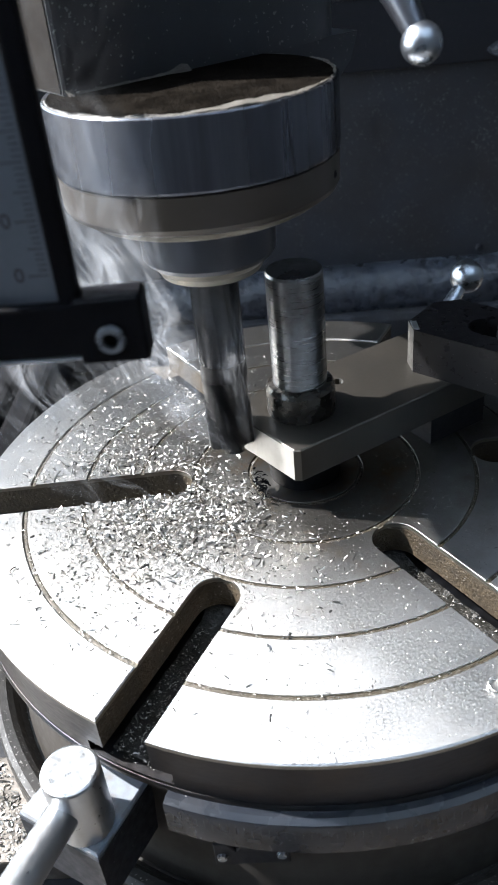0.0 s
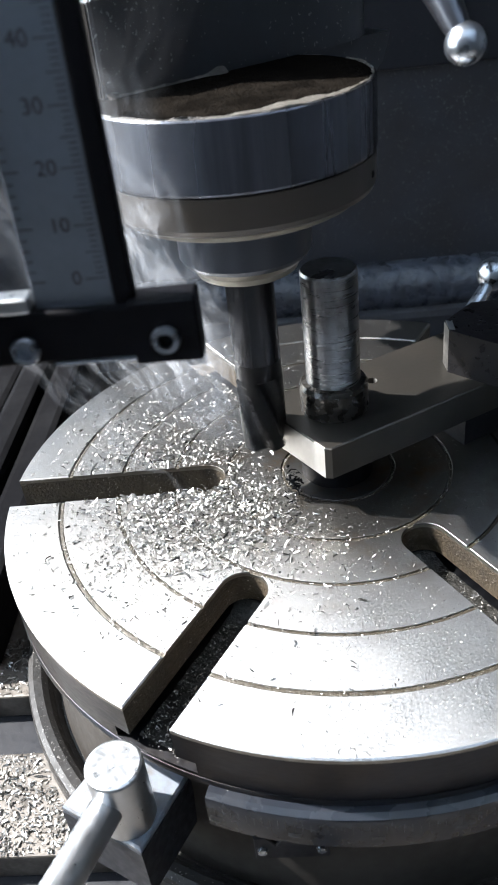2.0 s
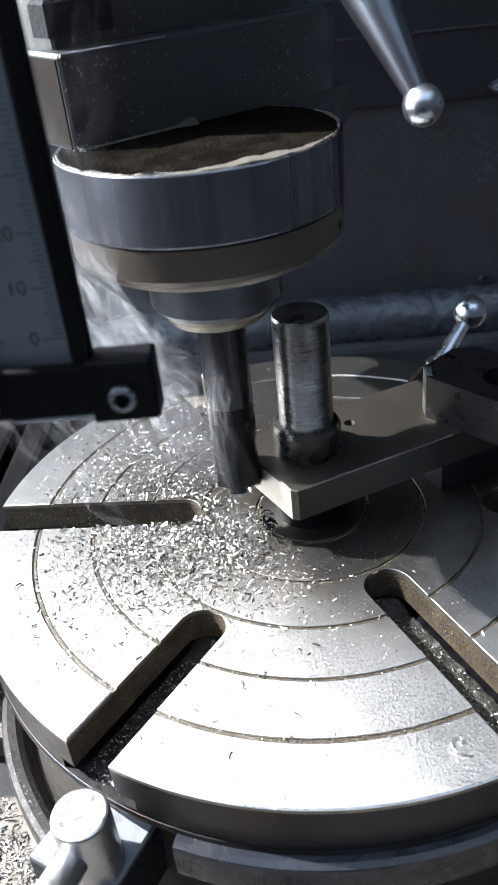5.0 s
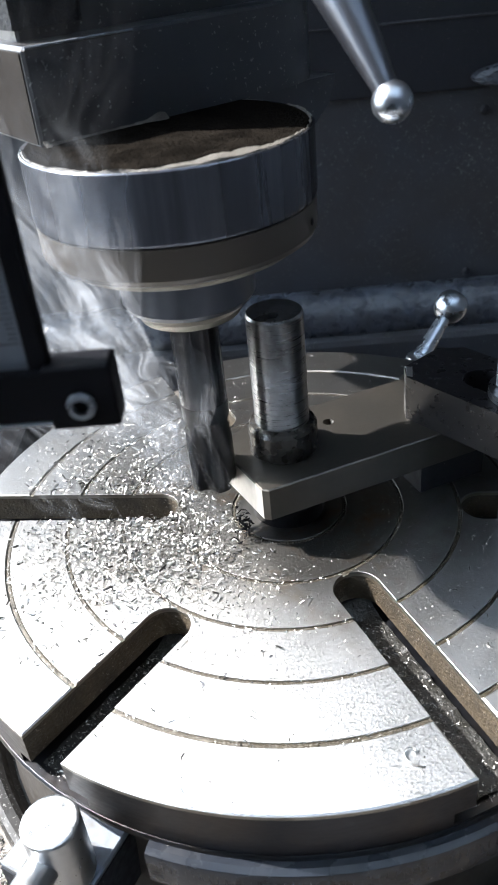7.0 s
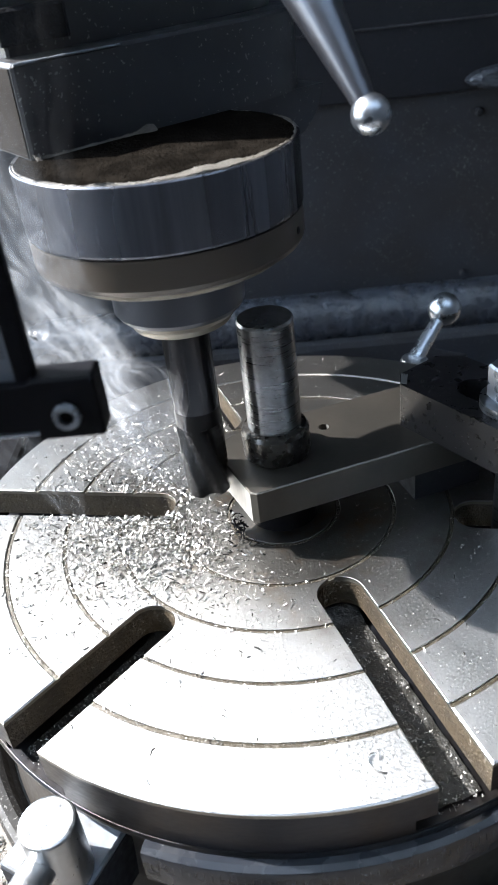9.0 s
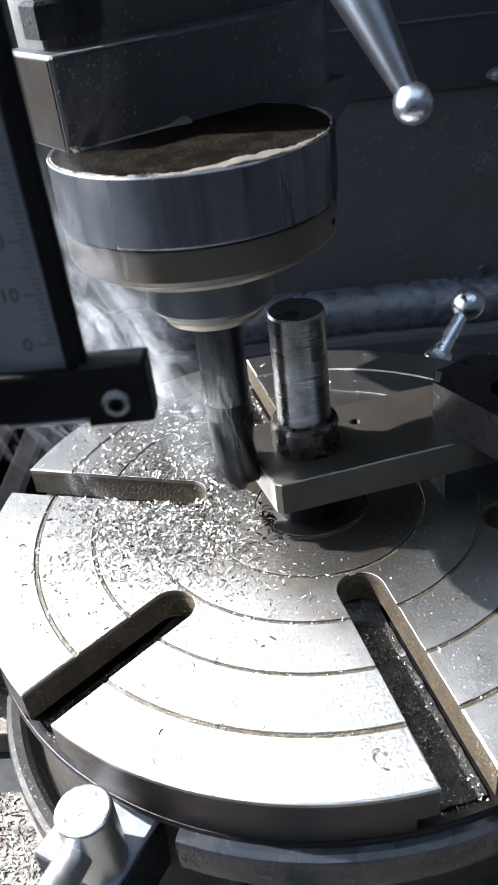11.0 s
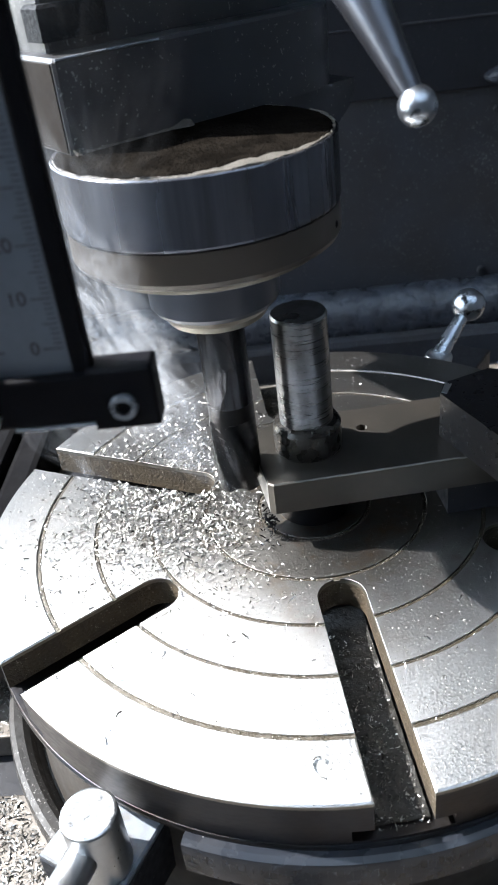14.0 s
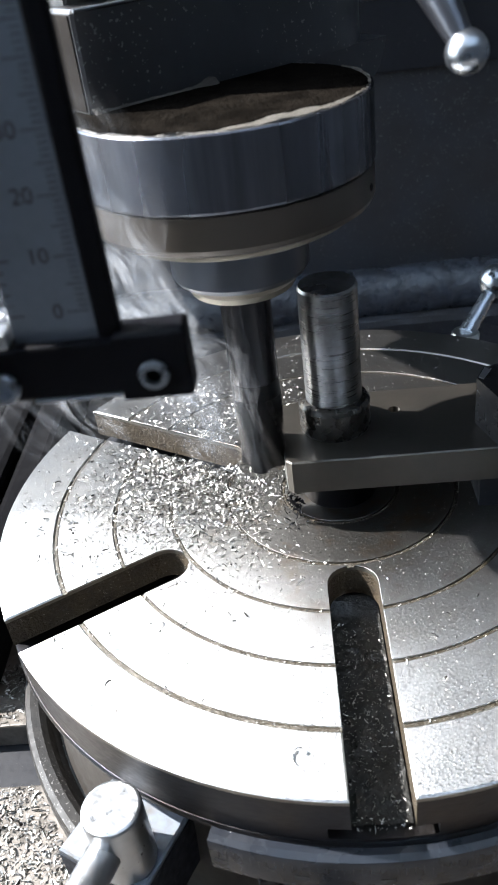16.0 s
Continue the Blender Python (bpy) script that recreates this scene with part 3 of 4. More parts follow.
for a in (-20, 70, 160):
    part("set_screw", lathe([(0, 0), (1.4, 0), (1.4, 0.5), (0.8, 0.7), (0, 0.3)], 12), BLACK, spindle, "", Matrix.Translation((51.0 * cos(radians(a)), 51.0 * sin(radians(a)), 148)) @ Euler((0, radians(90), radians(a))).to_matrix().to_4x4())


def grime_ring():
    """Chip dust heaped along the edge of the drum's top."""
    rng = random.Random(3)
    bm = bmesh.new()
    rings = []
    n = 150
    for i in range(n + 1):
        a = radians(-170 + 200 * i / n)
        w = 0.7 + 9.5 * math.exp(-((math.degrees(a) + 62) / 24) ** 2) + 1.0 * noise.noise((i * 0.31, 2.2, 0)) + rng.uniform(0, 0.9)
        h = 0.4 + 0.9 * max(0, noise.noise((i * 0.11, 7, 1)) + 0.2)
        row = []
        for d, z in ((0.4, 0.0), (0.7, h * 0.7), (w * 0.5, h), (w, 0.0)):
            q = 51.2 - d
            row.append(bm.verts.new((q * cos(a), q * sin(a), 178.9 + z + rng.uniform(0, 0.2))))
        rings.append(row)
    for p, q in zip(rings, rings[1:]):
        for k in range(3):
            bm.faces.new((p[k], q[k], q[k + 1], p[k + 1]))
    return bm


part("dust", lathe([(0, 179), (50, 179), (49.6, 179.3), (0, 179.5)], 64), DUST, spindle, "dark oily dust on the nose")
part("grime", grime_ring(), GRIME, spindle, "pale chip dust along the top edge")
chuck = thing("collet_chuck", spot(SX, SY, 0), "steel collet chuck turning with the spindle", "collet chuck")
part("chuck_body", lathe([(0, 117), (25, 117), (26.3, 119), (26.3, 137.8), (0, 137.8)], 96), POLISHED, chuck)
part("collet_nut", lathe([(0, 111), (20, 111), (20.6, 112), (21, 113.5), (25, 117), (0, 117)], 96), LIP, chuck)
mill = thing("end_mill", spot(SX, SY, 0), "dark steel end mill spinning at the plate's end", "end mill")
part("shank", lathe([(0, 70), (10, 70), (10, 111), (0, 111)], 48), CUTTER, mill)


def flutes():
    bm = bmesh.new()
    n, steps = 48, 40
    rings = []
    for s in range(steps + 1):
        z = 27 + 43 * s / steps
        ring = []
        for i in range(n):
            a = 2 * pi * i / n
            ph = (4 * a + z * 0.14) % (2 * pi)
            r = 10.2 - 3.2 * max(0.0, sin(ph)) ** 0.7 if z < 62 else 10.0
            ring.append(bm.verts.new((r * cos(a), r * sin(a), z)))
        rings.append(ring)
    for a, b in zip(rings, rings[1:]):
        for i in range(n):
            bm.faces.new((a[i], a[(i + 1) % n], b[(i + 1) % n], b[i]))
    bm.faces.new(rings[0][::-1])
    bm.faces.new(rings[-1])
    return bm


part("fluted_end", flutes(), CUTDARK, mill)

# head casting over the nose
head = thing("milling_head", spot(0, 0, 0), "dark painted milling head casting above the spindle", "milling head")
hu = Vector((53, 39)).normalized()
hv = Vector((-hu.y, hu.x))
h0 = Vector((-67, -72))


def flow(points, steps=6):
    """A smooth chain through points."""
    out, n = [], len(points)
    for i in range(n - 1):
        p = [Vector(points[min(max(k, 0), n - 1)]) for k in (i - 1, i, i + 1, i + 2)]
        for k in range(steps):
            t = k / steps
            out.append(0.5 * (2 * p[1] + (p[2] - p[0]) * t + (2 * p[0] - 5 * p[1] + 4 * p[2] - p[3]) * t * t + (3 * p[1] - p[0] - 3 * p[2] + p[3]) * t ** 3))
    return out + [Vector(points[-1])]


def head_outline(left, front, lobe):
    """The head's outline along hu and hv: flat front, square left corner, a round right shoulder."""
    right = flow([(120, front), (138, front + 2), (152, front + 9), (161, front + 22), (165, front + 40)]) if lobe else [Vector((150, front))]
    pts = [Vector((left + 1, front))] + right + [Vector(q) for q in ((165, 300), (118, 300), (96, 118), (70, 100), (left, 86), (left, front + 1))]
    return [tuple(h0 + hu * q.x + hv * q.y) for q in pts]


part("lower_casting", prism(head_outline(24, 46, True), 179.25, 210.6, 1.2), PAINT, head)
part("upper_casting", prism(head_outline(30, 62, True), 210.6, 420, 1.0), PAINT, head)
shoulder = prism([(100, 158), (140, 158), (152, 161), (160, 168), (164, 178), (164, 179.2), (100, 179.2)], 52, 220)
for vert in shoulder.verts:
    a, z, b = vert.co
    vert.co = (*(h0 + hu * a + hv * b), z)
part("shoulder", shoulder, PAINT, head)
# Thin added sheet carries the sunlit tone of the left face.
part("side_face", prism([tuple(h0 + hu * a + hv * b) for a, b in ((23.5, 48), (23.98, 48), (23.98, 84), (23.5, 84))], 180, 209, 0.1), SIDE, head, "thin sheet toned as the casting's sunlit side face")
part("side_cover", prism([tuple(h0 + hu * a + hv * b) for a, b in ((27, 57), (52, 57), (54, 59), (54, 70), (27, 70))], 214.5, 226, 1.2), KNURL, head, "dark knurled side cover")
part("seam_bead", rod(tuple(h0 + hu * 25 + hv * 46.1) + (210.2,), tuple(h0 + hu * 66 + hv * 46.1) + (210.2,), 0.6, 0.35, 10), WORN, head, "paler bead along the casting's upper edge")


def dust_bead():
    """Pale dust banked where the casting stands on the drum."""
    rng = random.Random(8)
    bm = bmesh.new()
    rows = []
    for i in range(61):
        p = h0 + hu * (24.5 + 50 * i / 60) + hv * 46
        w = 0.5 + 0.9 * max(0, noise.noise((i * 0.23, 4, 1))) + (1.6 if i < 4 else 0) + 2.4 * math.exp(-((i - 57) / 5) ** 2)
        rows.append([bm.verts.new((*(p + hv * 0.2), 179.2)), bm.verts.new((*(p + hv * 0.2), 179.6 + w * 0.8 + rng.uniform(0, 0.2))), bm.verts.new((*(p - hv * w), 179.6 + rng.uniform(0, 0.1))), bm.verts.new((*(p - hv * (w + 0.4)), 179.2))])
    for p, q in zip(rows, rows[1:]):
        for k in range(3):
            bm.faces.new((p[k], q[k], q[k + 1], p[k + 1]))
    return bm


part("dust_bank", dust_bead(), GRIME, head, "pale chip dust banked along the joint")

# ---- rule and its bracket ----
rule = thing("depth_rule", spot(0, -147, 0), "satin steel depth rule with engraved millimetre scale", "rule")
part("blade", box(-74.6, -1.5, 158, -56.2, 1.0, 420, 0.3), RULE, rule)
part("edge_strip", box(-56.2, -2.6, 158, -51.3, 1.6, 420, 0.9), BLACK, rule, "dark bevelled edge strip")
for i in range(0, 58):
    z = 166.6 + 1.225 * i
    length = 4.6 if i % 10 == 0 else 3.3 if i % 5 == 0 else 2.0
    part("tick", box(-57.0 - length, -1.62, z - 0.13, -57.0, -1.48, z + 0.13, 0), INK, rule)
    if i % 2 == 0:
        part("tick", box(-74.0, -1.62, z - 0.16, -74.0 + length * 0.7, -1.48, z + 0.16, 0), INK, rule)
for i, word in enumerate(("0", "10", "20", "30", "40")):
    fc = bpy.data.curves.new("numeral", "FONT")
    fc.body, fc.size, fc.extrude, fc.align_x = word, 4.6 * K, 0.05 * K, "RIGHT"
    fc.materials.append(INK)
    ob = new("numeral", fc)
    ob.parent = rule
    ob.matrix_basis = Matrix.Translation((-62.4 * K, -1.6 * K, (165.4 + 12.25 * i) * K)) @ Euler((radians(90), 0, 0)).to_matrix().to_4x4()
bracket = thing("rule_bracket", spot(0, -147, 0), "black bracket holding the rule, with socket screws", "bracket")
part("bar", box(-118, -4.0, 147.2, -52, 3.6, 160.2, 0.9), BLACK, bracket)
part("jaw", prism([(-53, -4.6), (-38.2, -4.6), (-37.4, -3.8), (-37.4, 4), (-53, 4)], 145.6, 161.4, 0.8), BLACK, bracket)
# Added bright strip puts the bracket's sunlit top edge into the colour.
part("lit_top_strip", box(-112, -4.4, 160.4, -75.4, 2, 164, 0.6), BRIGHT, bracket, "bright strip added for the bracket's sunlit top edge")
# Bright strip stands in for the lower edge catching the sun.
part("glint_edge", box(-73, -4.3, 146.6, -52.6, -3.2, 147.5, 0.2), CHROME, bracket, "bright strip for the sun caught on the lower edge")
for x in (-45.5, -78.5):
    at_screw = Matrix.Translation((x, -4.6, 151.5)) @ Euler((radians(90), 0, 0)).to_matrix().to_4x4()
    screw = part("socket_screw", lathe([(0, -1), (3.3, -1), (3.5, 0.6), (3.1, 1.5), (1.9, 1.5), (1.9, -0.4), (0, -0.4)], 24), CHROME, bracket, "bright socket screw", at_screw)
part("arm", box(-118, -16, 147.2, -98, -4, 420, 2), BLACK, bracket)
part("hanger", box(-118, -16, 405, -52, 240, 440, 3), CAST, bracket)

# ---- base of the rotary table ----
base = thing("turntable_pedestal", spot(0, 0, 0), "dark oily cast-iron pedestal under the turning plate", "pedestal")
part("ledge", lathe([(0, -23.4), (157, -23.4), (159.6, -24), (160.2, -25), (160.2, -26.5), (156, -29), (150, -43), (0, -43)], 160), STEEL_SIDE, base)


def sector(profile, a0, a1, steps=90):
    """A turned body over part of a circle, closed at both ends."""
    bm = bmesh.new()
    rows = [[bm.verts.new((r * cos(a), r * sin(a), z)) for r, z in profile] for a in [radians(a0 + (a1 - a0) * i / steps) for i in range(steps + 1)]]
    n = len(profile)
    for p, q in zip(rows, rows[1:]):
        for k in range(n):
            bm.faces.new((p[k], q[k], q[(k + 1) % n], p[(k + 1) % n]))
    bm.faces.new(rows[0])
    bm.faces.new(rows[-1][::-1])
    return bm


part("scale_ring", sector([(150, -24.5), (162.5, -26), (164.6, -27.2), (165, -28.5), (165, -43), (163.6, -45), (160, -46), (150, -46)], -111.2, 60), OILY, base, "oily graduated ring segment under the turning plate")
part("neck", lathe([(0, -43), (151, -43), (151, -52), (154, -80), (156, -96), (0, -96)], 160), NECK, base)
part("flange", lathe([(0, -100), (171.5, -100), (171.5, -90), (170.5, -87.4), (168, -86), (164, -86.4), (161.5, -89), (159.5, -94), (157, -97), (0, -97)], 160), RIM, base)


tick_mesh = box(-0.12, -0.12, -2.2, 0.12, 0.06, 2.2, 0)
first_tick = None
for i in range(130):
    a = radians(-110 + 1.0 * i)
    m = Matrix.Translation((165 * cos(a), 165 * sin(a), -32.5 - (1.2 if i % 5 == 0 else 0))) @ Euler((0, 0, a + pi / 2)).to_matrix().to_4x4()
    if first_tick is None:
        first_tick = part("tick", tick_mesh, MARK, base, "", m)
    else:
        ob = new("tick", first_tick.data)
        ob.parent = base
        ob.matrix_basis = Matrix.Translation(m.translation * K) @ m.to_3x3().to_4x4()
    if i % 10 == 0:
        part("number_bar", box(-2.4, -0.12, -1.1, 2.4, 0.08, 1.1, 0), MARK, base, "", Matrix.Translation((165 * cos(a), 165 * sin(a), -37.6)) @ Euler((0, 0, a + pi / 2)).to_matrix().to_4x4())


def notch_plate():
    bm = prism([(-14, 0), (14, 0), (14, 14), (9, 14), (6, 9), (2.5, 14), (-2.5, 14), (-6, 9), (-9, 14), (-14, 14)], 0, 3, 0.5)
    bmesh.ops.transform(bm, matrix=Matrix.Translation((-31, -152, -66)) @ Euler((radians(90), 0, 0)).to_matrix().to_4x4(), verts=bm.verts)
    return bm


pointer = part("index_plate", notch_plate(), CAST, base, "dark notched index plate with two screws")
for x in (-42, -20):
    part("index_screw", lathe([(0, 0), (2, 0), (1.7, 1.2), (0, 1.5)], 16), CHROME, pointer, "", Matrix.Translation((x, -155, -60)) @ Euler((radians(90), 0, 0)).to_matrix().to_4x4())
part("lubricator", lathe([(0, 0), (5, 0), (5, 6), (3, 9), (0, 9)], 20), CHROME, base, "", Matrix.Translation((92, -133, -60)) @ Euler((radians(65), 0, radians(35))).to_matrix().to_4x4())

block = thing("clamp_lug", spot(0, 0, 0), "bright worn steel lug at the table base", "lug")
part("lug_body", prism([(-83.5, -164.4), (-66.5, -131.2), (-97, -113), (-116, -146)], -70, -42.5, 0.8), CAST, block)
part("lug_top", prism([(-83.5, -164.0), (-66.9, -131.4), (-97, -113.4), (-115.6, -145.8)], -42.4, -40, 0.8), WORN, block, "bright machined top face")
lock = thing("lock_handle", spot(-89.4, -150.4, 0), "bright steel locking handle with a round head", "handle")
part("hub", lathe([(0, -40), (10.2, -40), (10.4, -39), (10.4, -10.6), (10.0, -9.7), (9.2, -9.3), (0, -9.3)], 64), BRIGHT, lock)
part("bar", rod((-3, -5, -24), (-42, -120, -8), 6.2, 6.6, 32), BRIGHT, lock)
part("shoulder", prism([(-16, 4), (-12, -9), (-5, -6), (-8, 8)], -40, -31, 0.8), BRIGHT, lock)
rear = thing("rear_lug", spot(0, 0, 0), "dark clamping lug behind the turning plate", "lug")
part("post", lathe([(0, -31), (6, -31), (6, -8.8), (0, -8.8)], 24, offset=(90, 148)), CAST, rear)
part("lug_body", prism([(78, 150), (98, 136), (136, 196), (104, 216)], -66, -30, 1.0), CAST, rear)

# ---- machine table, column, room ----
LIFT = Matrix.Translation((0, 0, TOP / K))
mtable = thing("machine_table", spot(0, 0, 0), "oily cast-iron milling table with T-slots", "machine table", kind="structure")
for y0, y1 in ((-230, -165), (-131, -79), (-45, 62), (96, 200), (234, 300)):
    part("bed_strip", box(-420, y0, -116, 460, y1, -100, 1.2), BED, mtable)
part("bed", box(-420, -232, -170, 460, 302, -116.2, 2), CAST, mtable)
knee = tagged(part("machine_knee", box(-250, -180, -TOP / K, 300, 470, -170.5, 6), PAINT, None, "", LIFT), "dark painted machine knee down to the floor", "machine knee", kind="structure")
column = thing("machine_column", spot(0, 0, 0), "oily dark painted machine column", "machine column", kind="structure")
part("face", box(-330, 468, -TOP / K, 520, 800, 900, 10), PAINT, column)
part("fillet", rod((-330, 462, -116), (520, 462, -116), 26, 26, 32), LEDGE, column, "rounded ledge at the foot of the face")
part("apron", box(-330, 430, -300, 520, 470, -130, 8), PAINT, column)
part("upper_face", box(-330, 463, 89, 520, 469, 900, 2), CAST, column, "darker raised upper part of the face")
part("seam_strip", box(40, 461.5, 147.2, 520, 463.5, 148.6, 0.4), PAINT, column)
part("boss", lathe([(0, 0), (44, 0), (42, 10), (34, 14), (0, 14)], 40), LEDGE, column, "", Matrix.Translation((238, 464, 99)) @ Euler((radians(90), 0, 0)).to_matrix().to_4x4() @ Matrix.Diagonal((1.1, 0.25, 1, 1)))
for x, z in ((205, 70), (197, -84), (360, 70), (330, -84)):
    part("bolt", lathe([(0, 0), (4, 0), (4, 2), (3, 3.5), (0, 4)], 16), CAST, column, "", Matrix.Translation((x, 468, z)) @ Euler((radians(90), 0, 0)).to_matrix().to_4x4())
# Black block added to darken the empty area left of the pedestal.
cover = thing("dark_block", spot(0, 0, 0), "black pleated block added to darken the milling table", "way cover")
for i in range(9):
    part("pleat", box(-400 + 24 * i, -28, -99.5, -378 + 24 * i, 330, -62 + (i % 2) * 5, 5), MATTE_BLACK, cover)

lever = thing("table_lever", spot(0, 0, 0), "bright clamping lever with a ball end", "lever")
part("hub", lathe([(0, -9), (8.4, -9), (8.8, -6), (7.8, -3.6), (0, -3)], 32, offset=(90, 148)), BRIGHT, lever)
part("stem", rod((91, 149, -5), (113, 171.5, 16), 5.2, 3.8, 24), CHROME, lever)
part("knob", ball((113.5, 172, 17), 10.6), CHROME, lever)
qlever = thing("quill_lever", spot(0, 0, 0), "tapered steel lever with a ball end", "lever")
part("stem", rod((36, -71.6, 195.5), (13, -41, 245), 3.3, 10.6, 32), POLISHED, qlever)
part("knob", ball((36.7, -72.5, 194), 5.7), CHROME, qlever)
part("root", rod((13, -41, 245), (-1, 30, 300), 10.8, 12.5, 24), POLISHED, qlever)

# cuttings on the milling table
rng = random.Random(21)
bed = []
for _ in range(9000):
    x, y = rng.uniform(-220, -80), rng.choice((rng.uniform(-130, -80), rng.uniform(-130, -80), rng.uniform(-44, -5), rng.uniform(-228, -166)))
    if hypot(x, y) > 173:
        bed.append((x, y, -99.9, rng.uniform(0.5, 1.8)))
pile = tagged(part("bed_chips", chip_mesh(bed, 22), CHIP, None, "", LIFT), "steel cuttings strewn over the milling table", "chips", kind="stuff")
# one long curl on the turning plate
curl = thing("swarf_curl", spot(0, 0, 0), "long dark steel swarf curl on the turning plate", "swarf")


def curl_strip():
    bm = bmesh.new()
    rows = []
    for i in range(25):
        a = i / 24 * 5.2
        r = 2.6 + 0.25 * i / 4
        x, y = 55 + 1.0 + r * cos(a) + i * 0.18, -132 + r * sin(a) * 0.8 - i * 0.1
        rows.append([bm.verts.new((x, y, 0.15 + 0.7 * (i % 3 == 1))), bm.verts.new((x + 0.2, y + 0.1, 1.5))])
    for a, b in zip(rows, rows[1:]):
        bm.faces.new((a[0], b[0], b[1], a[1]))
    return bm


part("strip", curl_strip(), CHIP, curl)

# ---- room ----
def wall(name, lo, hi, label, cat="wall"):
    bm = box(*[q / K for q in lo], *[q / K for q in hi], 0)
    return tagged(part(name, bm, CONCRETE if name == "floor" else PLASTER, None), label, cat, kind="structure")


wall("floor", (-6, -4, -0.15), (4, 4, 0), "grey concrete workshop floor", "floor")
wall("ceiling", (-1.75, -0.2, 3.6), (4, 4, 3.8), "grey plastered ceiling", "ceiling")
wall("ceiling", (-1.75, -4, 3.6), (-1.2, -0.2, 3.8), "grey plastered ceiling around the added fill panel", "ceiling")
wall("ceiling", (2.6, -4, 3.6), (4, -0.2, 3.8), "grey plastered ceiling around the added fill panel", "ceiling")
wall("ceiling", (-1.2, -4, 3.6), (2.6, -3.2, 3.8), "grey plastered ceiling around the added fill panel", "ceiling")


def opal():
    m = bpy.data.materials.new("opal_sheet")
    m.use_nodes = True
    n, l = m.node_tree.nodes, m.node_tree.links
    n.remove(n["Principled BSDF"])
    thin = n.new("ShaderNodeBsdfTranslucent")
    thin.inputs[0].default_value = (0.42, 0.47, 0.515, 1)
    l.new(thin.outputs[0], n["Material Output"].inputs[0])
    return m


# Unseen panel added overhead as soft fill; sun and sky shine through it.
tagged(part("fill_panel", box(-1.25 / K, -3.25 / K, 3.805 / K, 2.65 / K, -0.15 / K, 3.812 / K, 0), opal(), None), "opal sheet added in the unseen ceiling as fill light", "rooflight", kind="structure")
wall("wall_north", (-1.75, 3.8, 0), (4, 4, 3.6), "grey plastered wall")
wall("wall_east", (3.8, -3.8, 0), (4, 3.8, 3.6), "grey plastered wall")
wall("wall_south", (-1.75, -4, 0), (4, -3.8, 3.6), "grey plastered wall")
# West window is assumed from the sun's side; its width shapes the fill.
wall("wall_west_sill", (-1.75, -3.8, 0), (-1.55, 3.8, 0.9), "grey plastered wall under the window")
wall("wall_west_lintel", (-1.75, -3.8, 3.35), (-1.55, 3.8, 3.6), "grey plastered lintel over the window")
wall("wall_west_pier", (-1.75, -3.8, 0.9), (-1.55, -1.3, 3.35), "grey plastered pier beside the window")
wall("wall_west_pier", (-1.75, 3.1, 0.9), (-1.55, 3.8, 3.35), "grey plastered pier beside the window")

# ---- smoke ----
def smoke_material(density):
    m = bpy.data.materials.new("thin_smoke")
    m.use_nodes = True
    n, l = m.node_tree.nodes, m.node_tree.links
    n.remove(n["Principled BSDF"])
    out = n["Material Output"]
    uv = n.new("ShaderNodeTexCoord")
    sep = n.new("ShaderNodeSeparateXYZ")
    l.new(uv.outputs["UV"], sep.inputs[0])

    def maths(op, a, b=None):
        q = n.new("ShaderNodeMath")
        q.operation = op
        for i, w in enumerate((a, b)):
            if w is None:
                continue
            if isinstance(w, (int, float)):
                q.inputs[i].default_value = w
            else:
                l.new(w, q.inputs[i])
        return q.outputs[0]

    def hump(v):
        return maths("MULTIPLY", maths("MULTIPLY", v, maths("SUBTRACT", 1.0, v)), 4.0)

    noise_a, noise_b = n.new("ShaderNodeTexNoise"), n.new("ShaderNodeTexNoise")
    mp = n.new("ShaderNodeMapping")
    mp.inputs["Scale"].default_value = (1.9, 1.15, 1.0)
    info = n.new("ShaderNodeObjectInfo")
    l.new(uv.outputs["UV"], mp.inputs[0])
    l.new(maths("MULTIPLY", info.outputs["Random"], 30.0), mp.inputs["Location"])
    for q, sc, dist in ((noise_a, 1.5, 1.8), (noise_b, 2.4, 2.2)):
        q.inputs["Scale"].default_value, q.inputs["Detail"].default_value, q.inputs["Distortion"].default_value = sc, 5, dist
        l.new(mp.outputs[0], q.inputs[0])
    cloud = n.new("ShaderNodeMapRange")
    cloud.inputs[1].default_value, cloud.inputs[2].default_value, cloud.inputs[4].default_value = 0.42, 0.85, 0.45
    l.new(noise_a.outputs[0], cloud.inputs[0])
    ridge = maths("SUBTRACT", 1.0, maths("MULTIPLY", maths("ABSOLUTE", maths("SUBTRACT", noise_b.outputs[0], 0.5)), 2.0))
    thread = maths("MULTIPLY", maths("POWER", ridge, 8.0), maths("MULTIPLY", noise_a.outputs[0], 0.7))
    veil = maths("ADD", cloud.outputs[0], thread)
    edge = maths("MULTIPLY", maths("POWER", hump(sep.outputs[0]), 1.2), maths("POWER", hump(sep.outputs[1]), 0.8))
    fac = maths("MULTIPLY", maths("MULTIPLY", veil, edge), density)
    clear, dif, trl, mix, add = [n.new("ShaderNode" + k) for k in ("BsdfTransparent", "BsdfDiffuse", "BsdfTranslucent", "MixShader", "MixShader")]
    for q in (dif, trl):
        q.inputs[0].default_value = (0.8, 0.83, 0.88, 1)
    add.inputs[0].default_value = 0.5
    l.new(dif.outputs[0], add.inputs[1])
    l.new(trl.outputs[0], add.inputs[2])
    l.new(fac, mix.inputs[0])
    l.new(clear.outputs[0], mix.inputs[1])
    l.new(add.outputs[0], mix.inputs[2])
    l.new(mix.outputs[0], out.inputs[0])
    return m


HAZE, VEIL, MIST = smoke_material(0.42), smoke_material(0.035), smoke_material(0.16)


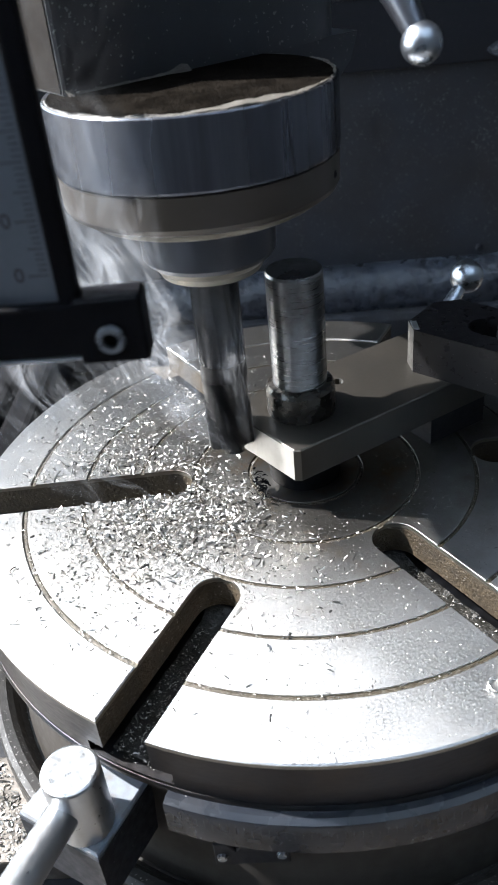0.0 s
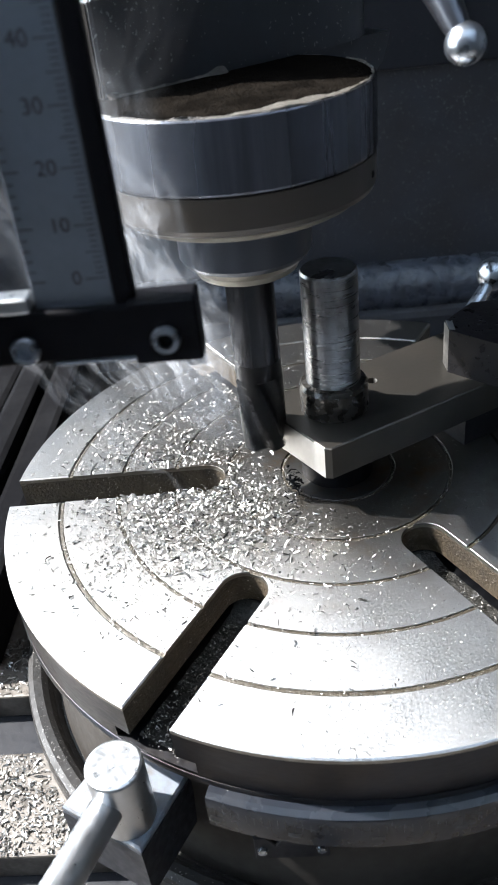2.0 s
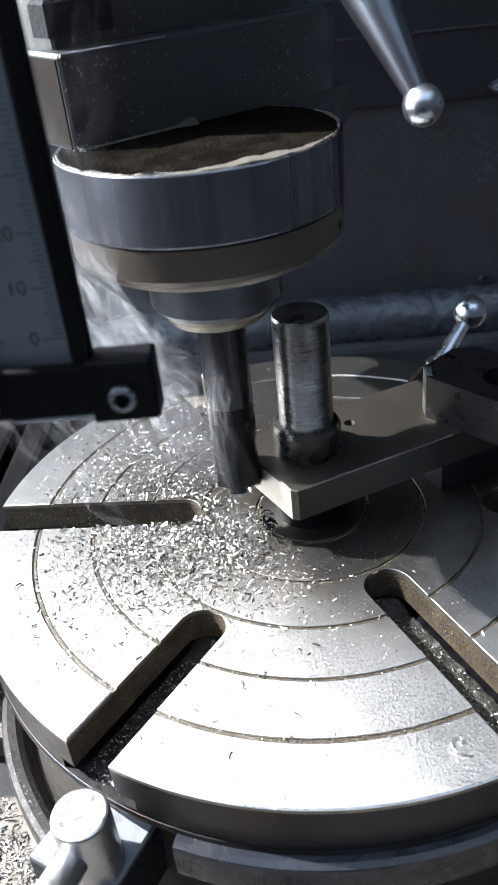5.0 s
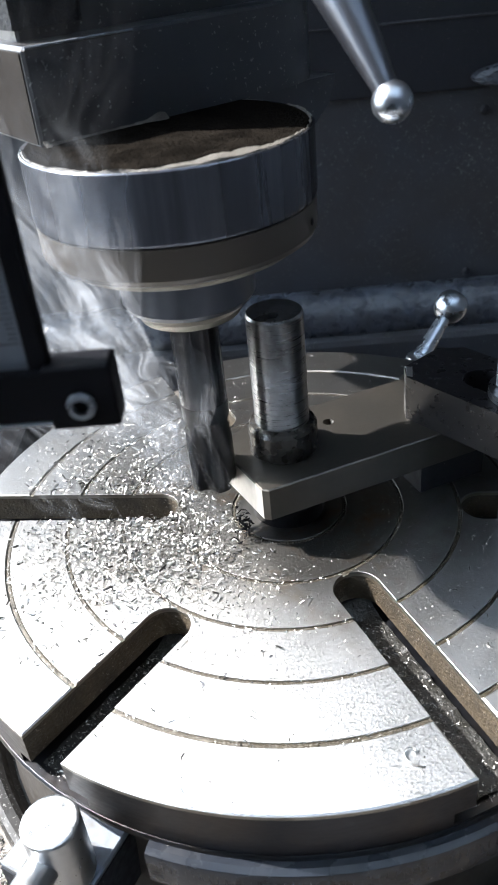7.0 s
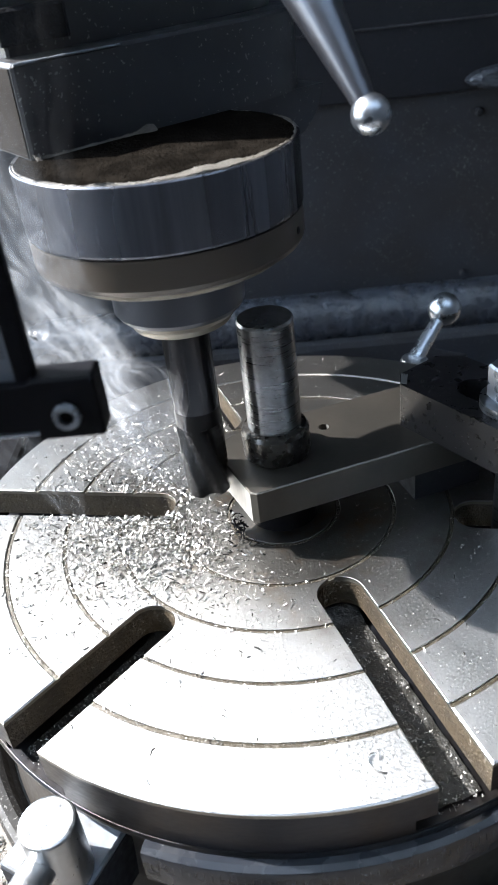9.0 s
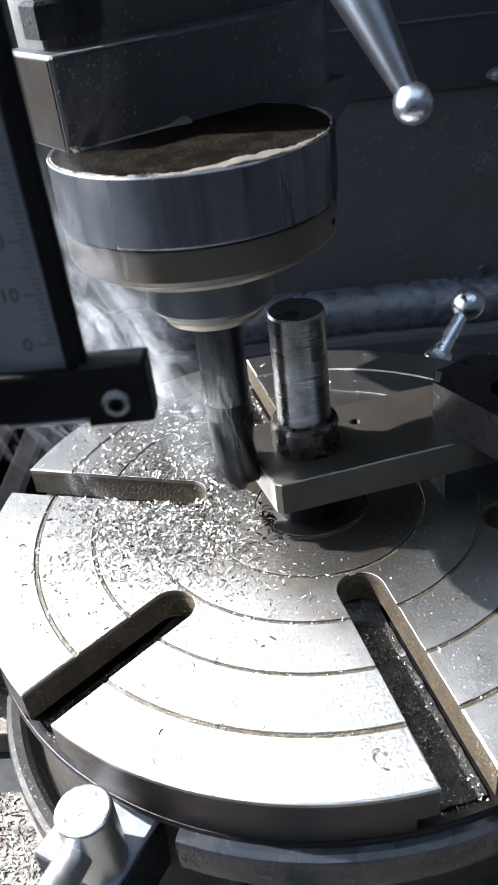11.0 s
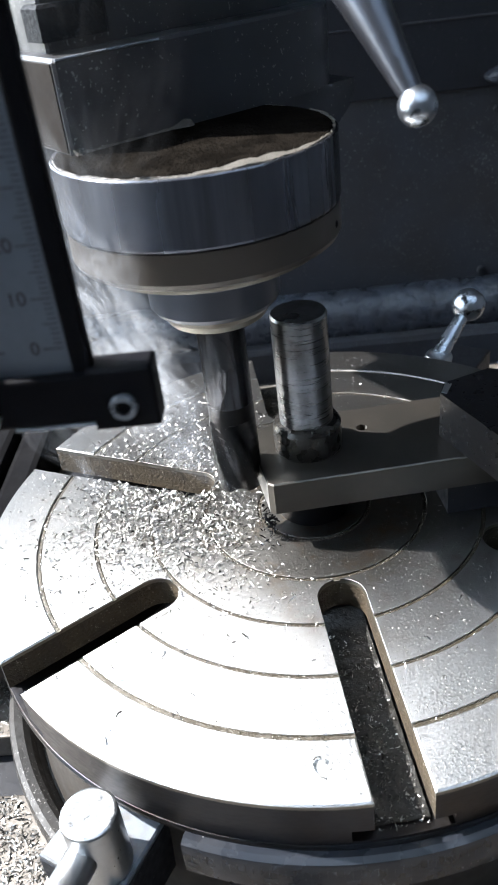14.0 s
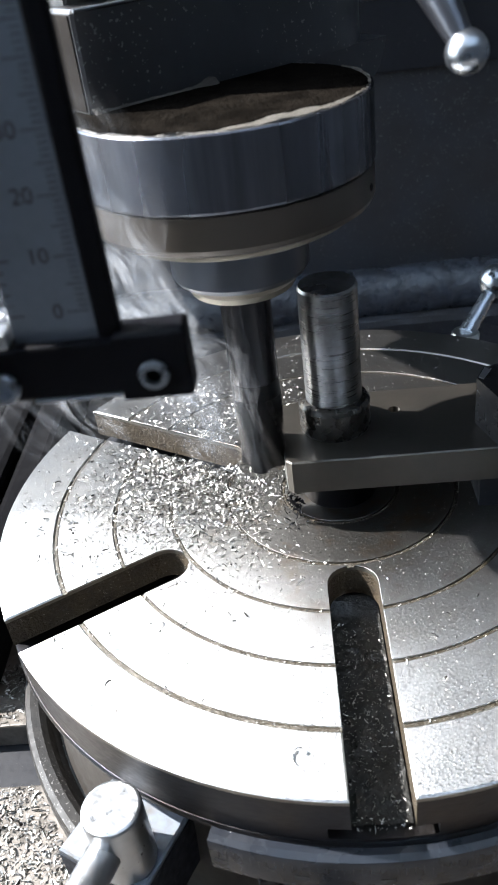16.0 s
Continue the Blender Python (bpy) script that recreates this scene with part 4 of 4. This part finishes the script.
def wisp(path, width, seed, facing=(0, 1, 0), mat=None):
    """A wavy ribbon of smoke along a line of points."""
    pts = [Vector(p) for p in path]
    steps, across = 40, 8
    bm = bmesh.new()
    uvs = bm.loops.layers.uv.new("UVMap")
    rows = []
    for i in range(steps + 1):
        f = i / steps * (len(pts) - 1)
        k = min(int(f), len(pts) - 2)
        p = pts[k].lerp(pts[k + 1], f - k)
        d = (pts[k + 1] - pts[k]).normalized()
        side = d.cross(Vector(facing)).normalized()
        w = width * (0.35 + 0.9 * i / steps)
        row = []
        for j in range(across + 1):
            s = j / across - 0.5
            q = p + side * s * w
            q += Vector((noise.noise((q.x * 0.05, q.z * 0.05, seed)), 2.0 * noise.noise((q.x * 0.06, q.z * 0.04, seed + 5)), 0)) * 5
            row.append((bm.verts.new(q), j / across, i / steps))
        rows.append(row)
    for a, b in zip(rows, rows[1:]):
        for j in range(across):
            f = bm.faces.new([c[0] for c in (a[j], a[j + 1], b[j + 1], b[j])])
            for loop, c in zip(f.loops, (a[j], a[j + 1], b[j + 1], b[j])):
                loop[uvs].uv = c[1:]
    ob = part("smoke_wisp", bm, mat or HAZE, None)
    ob.matrix_basis = spot(0, 0, 0)
    return tagged(ob, "thin white smoke wisp rising from the cutter", "smoke", "smoke wisps")


WISPS = [
    wisp([(-40, -26, 30), (-42, -28, 60), (-46, -30, 90), (-56, -36, 115), (-66, -44, 140)], 34, 1.3, mat=MIST),
    wisp([(-34, -25, 34), (-34, -26, 70), (-40, -30, 100), (-52, -44, 120)], 24, 4.1, mat=MIST),
    wisp([(-46, -20, 40), (-58, -30, 85), (-66, -48, 120), (-74, -68, 160), (-84, -74, 190)], 44, 7.7),
    wisp([(-50, -52, 96), (-66, -68, 130), (-78, -72, 160), (-92, -76, 205)], 44, 9.2),
    wisp([(-48, 6, 14), (-66, 0, 50), (-80, -14, 100), (-92, -40, 150)], 60, 12.5),
    wisp([(-40, -36, 6), (-66, -40, 22), (-96, -30, 44), (-126, -10, 70)], 46, 15.1, (0, 0.6, 0.8), MIST),
    wisp([(-96, 10, 24), (-108, 6, 60), (-112, -10, 110), (-120, -30, 170)], 34, 18.8),
    wisp([(-30, -30, 24), (-50, -34, 50), (-50, -40, 80), (-70, -52, 104), (-84, -60, 112)], 30, 27.9),
    wisp([(-74, -62, 96), (-80, -72, 140), (-82, -80, 190), (-74, -88, 250)], 70, 33.3, mat=VEIL),
    wisp([(-70, -60, 90), (-80, -70, 140), (-86, -84, 190), (-84, -96, 260)], 60, 41.9, mat=VEIL),
    wisp([(-70, 30, 10), (-92, 40, 30), (-122, 60, 50), (-150, 70, 90), (-170, 60, 150)], 60, 52.4, (0.2, 0.9, 0.3), MIST),
    wisp([(-90, -10, 6), (-116, 14, 20), (-140, 20, 50), (-150, 0, 100)], 44, 57.1, mat=MIST),
]

# ---- movement ----
TURN = [(0.0, 0.00), (0.5, -0.52), (1.0, -1.12), (1.5, -1.82), (2.0, -2.58), (2.5, -3.36), (3.0, -4.14), (3.5, -4.86), (3.7, -5.13), (5.8, -7.93), (6.0, -8.21), (6.5, -8.97), (7.0, -9.82), (7.5, -10.78), (8.0, -11.73), (8.5, -12.64), (9.0, -13.58), (9.2, -13.99), (11.3, -18.68), (11.5, -19.19), (12.0, -20.59), (12.5, -22.09), (13.0, -23.55), (13.5, -25.05), (14.0, -26.64), (14.5, -28.32), (15.0, -30.04), (15.5, -31.81), (16.0, -33.60)]


def motions():
    spin = [(t, spot(0, 0, 0, 0, 0, a)) for t, a in TURN]
    for ob in (table, plate, pin, riser, clamp, stud, heel, curl, *on_table):
        walk(ob, spin)
    rows = [(i / 15, spot(SX, SY, 0, 0, 0, (-83 * i) % 360)) for i in range(241)]
    walk(mill, rows)
    walk(chuck, rows)
    for k, ob in enumerate(WISPS):
        walk(ob, [(i * 0.5, spot(3.2 * sin(i * 0.9 + k * 1.7) + 1.6 * sin(i * 2.3 + k), 2.0 * sin(i * 0.7 + k * 2.9), 4.0 * sin(i * 1.1 + k * 2.1), 0, 1.6 * sin(i * 1.3 + k), 7 * sin(i * 0.8 + k * 1.3))) for i in range(33)])


motions()
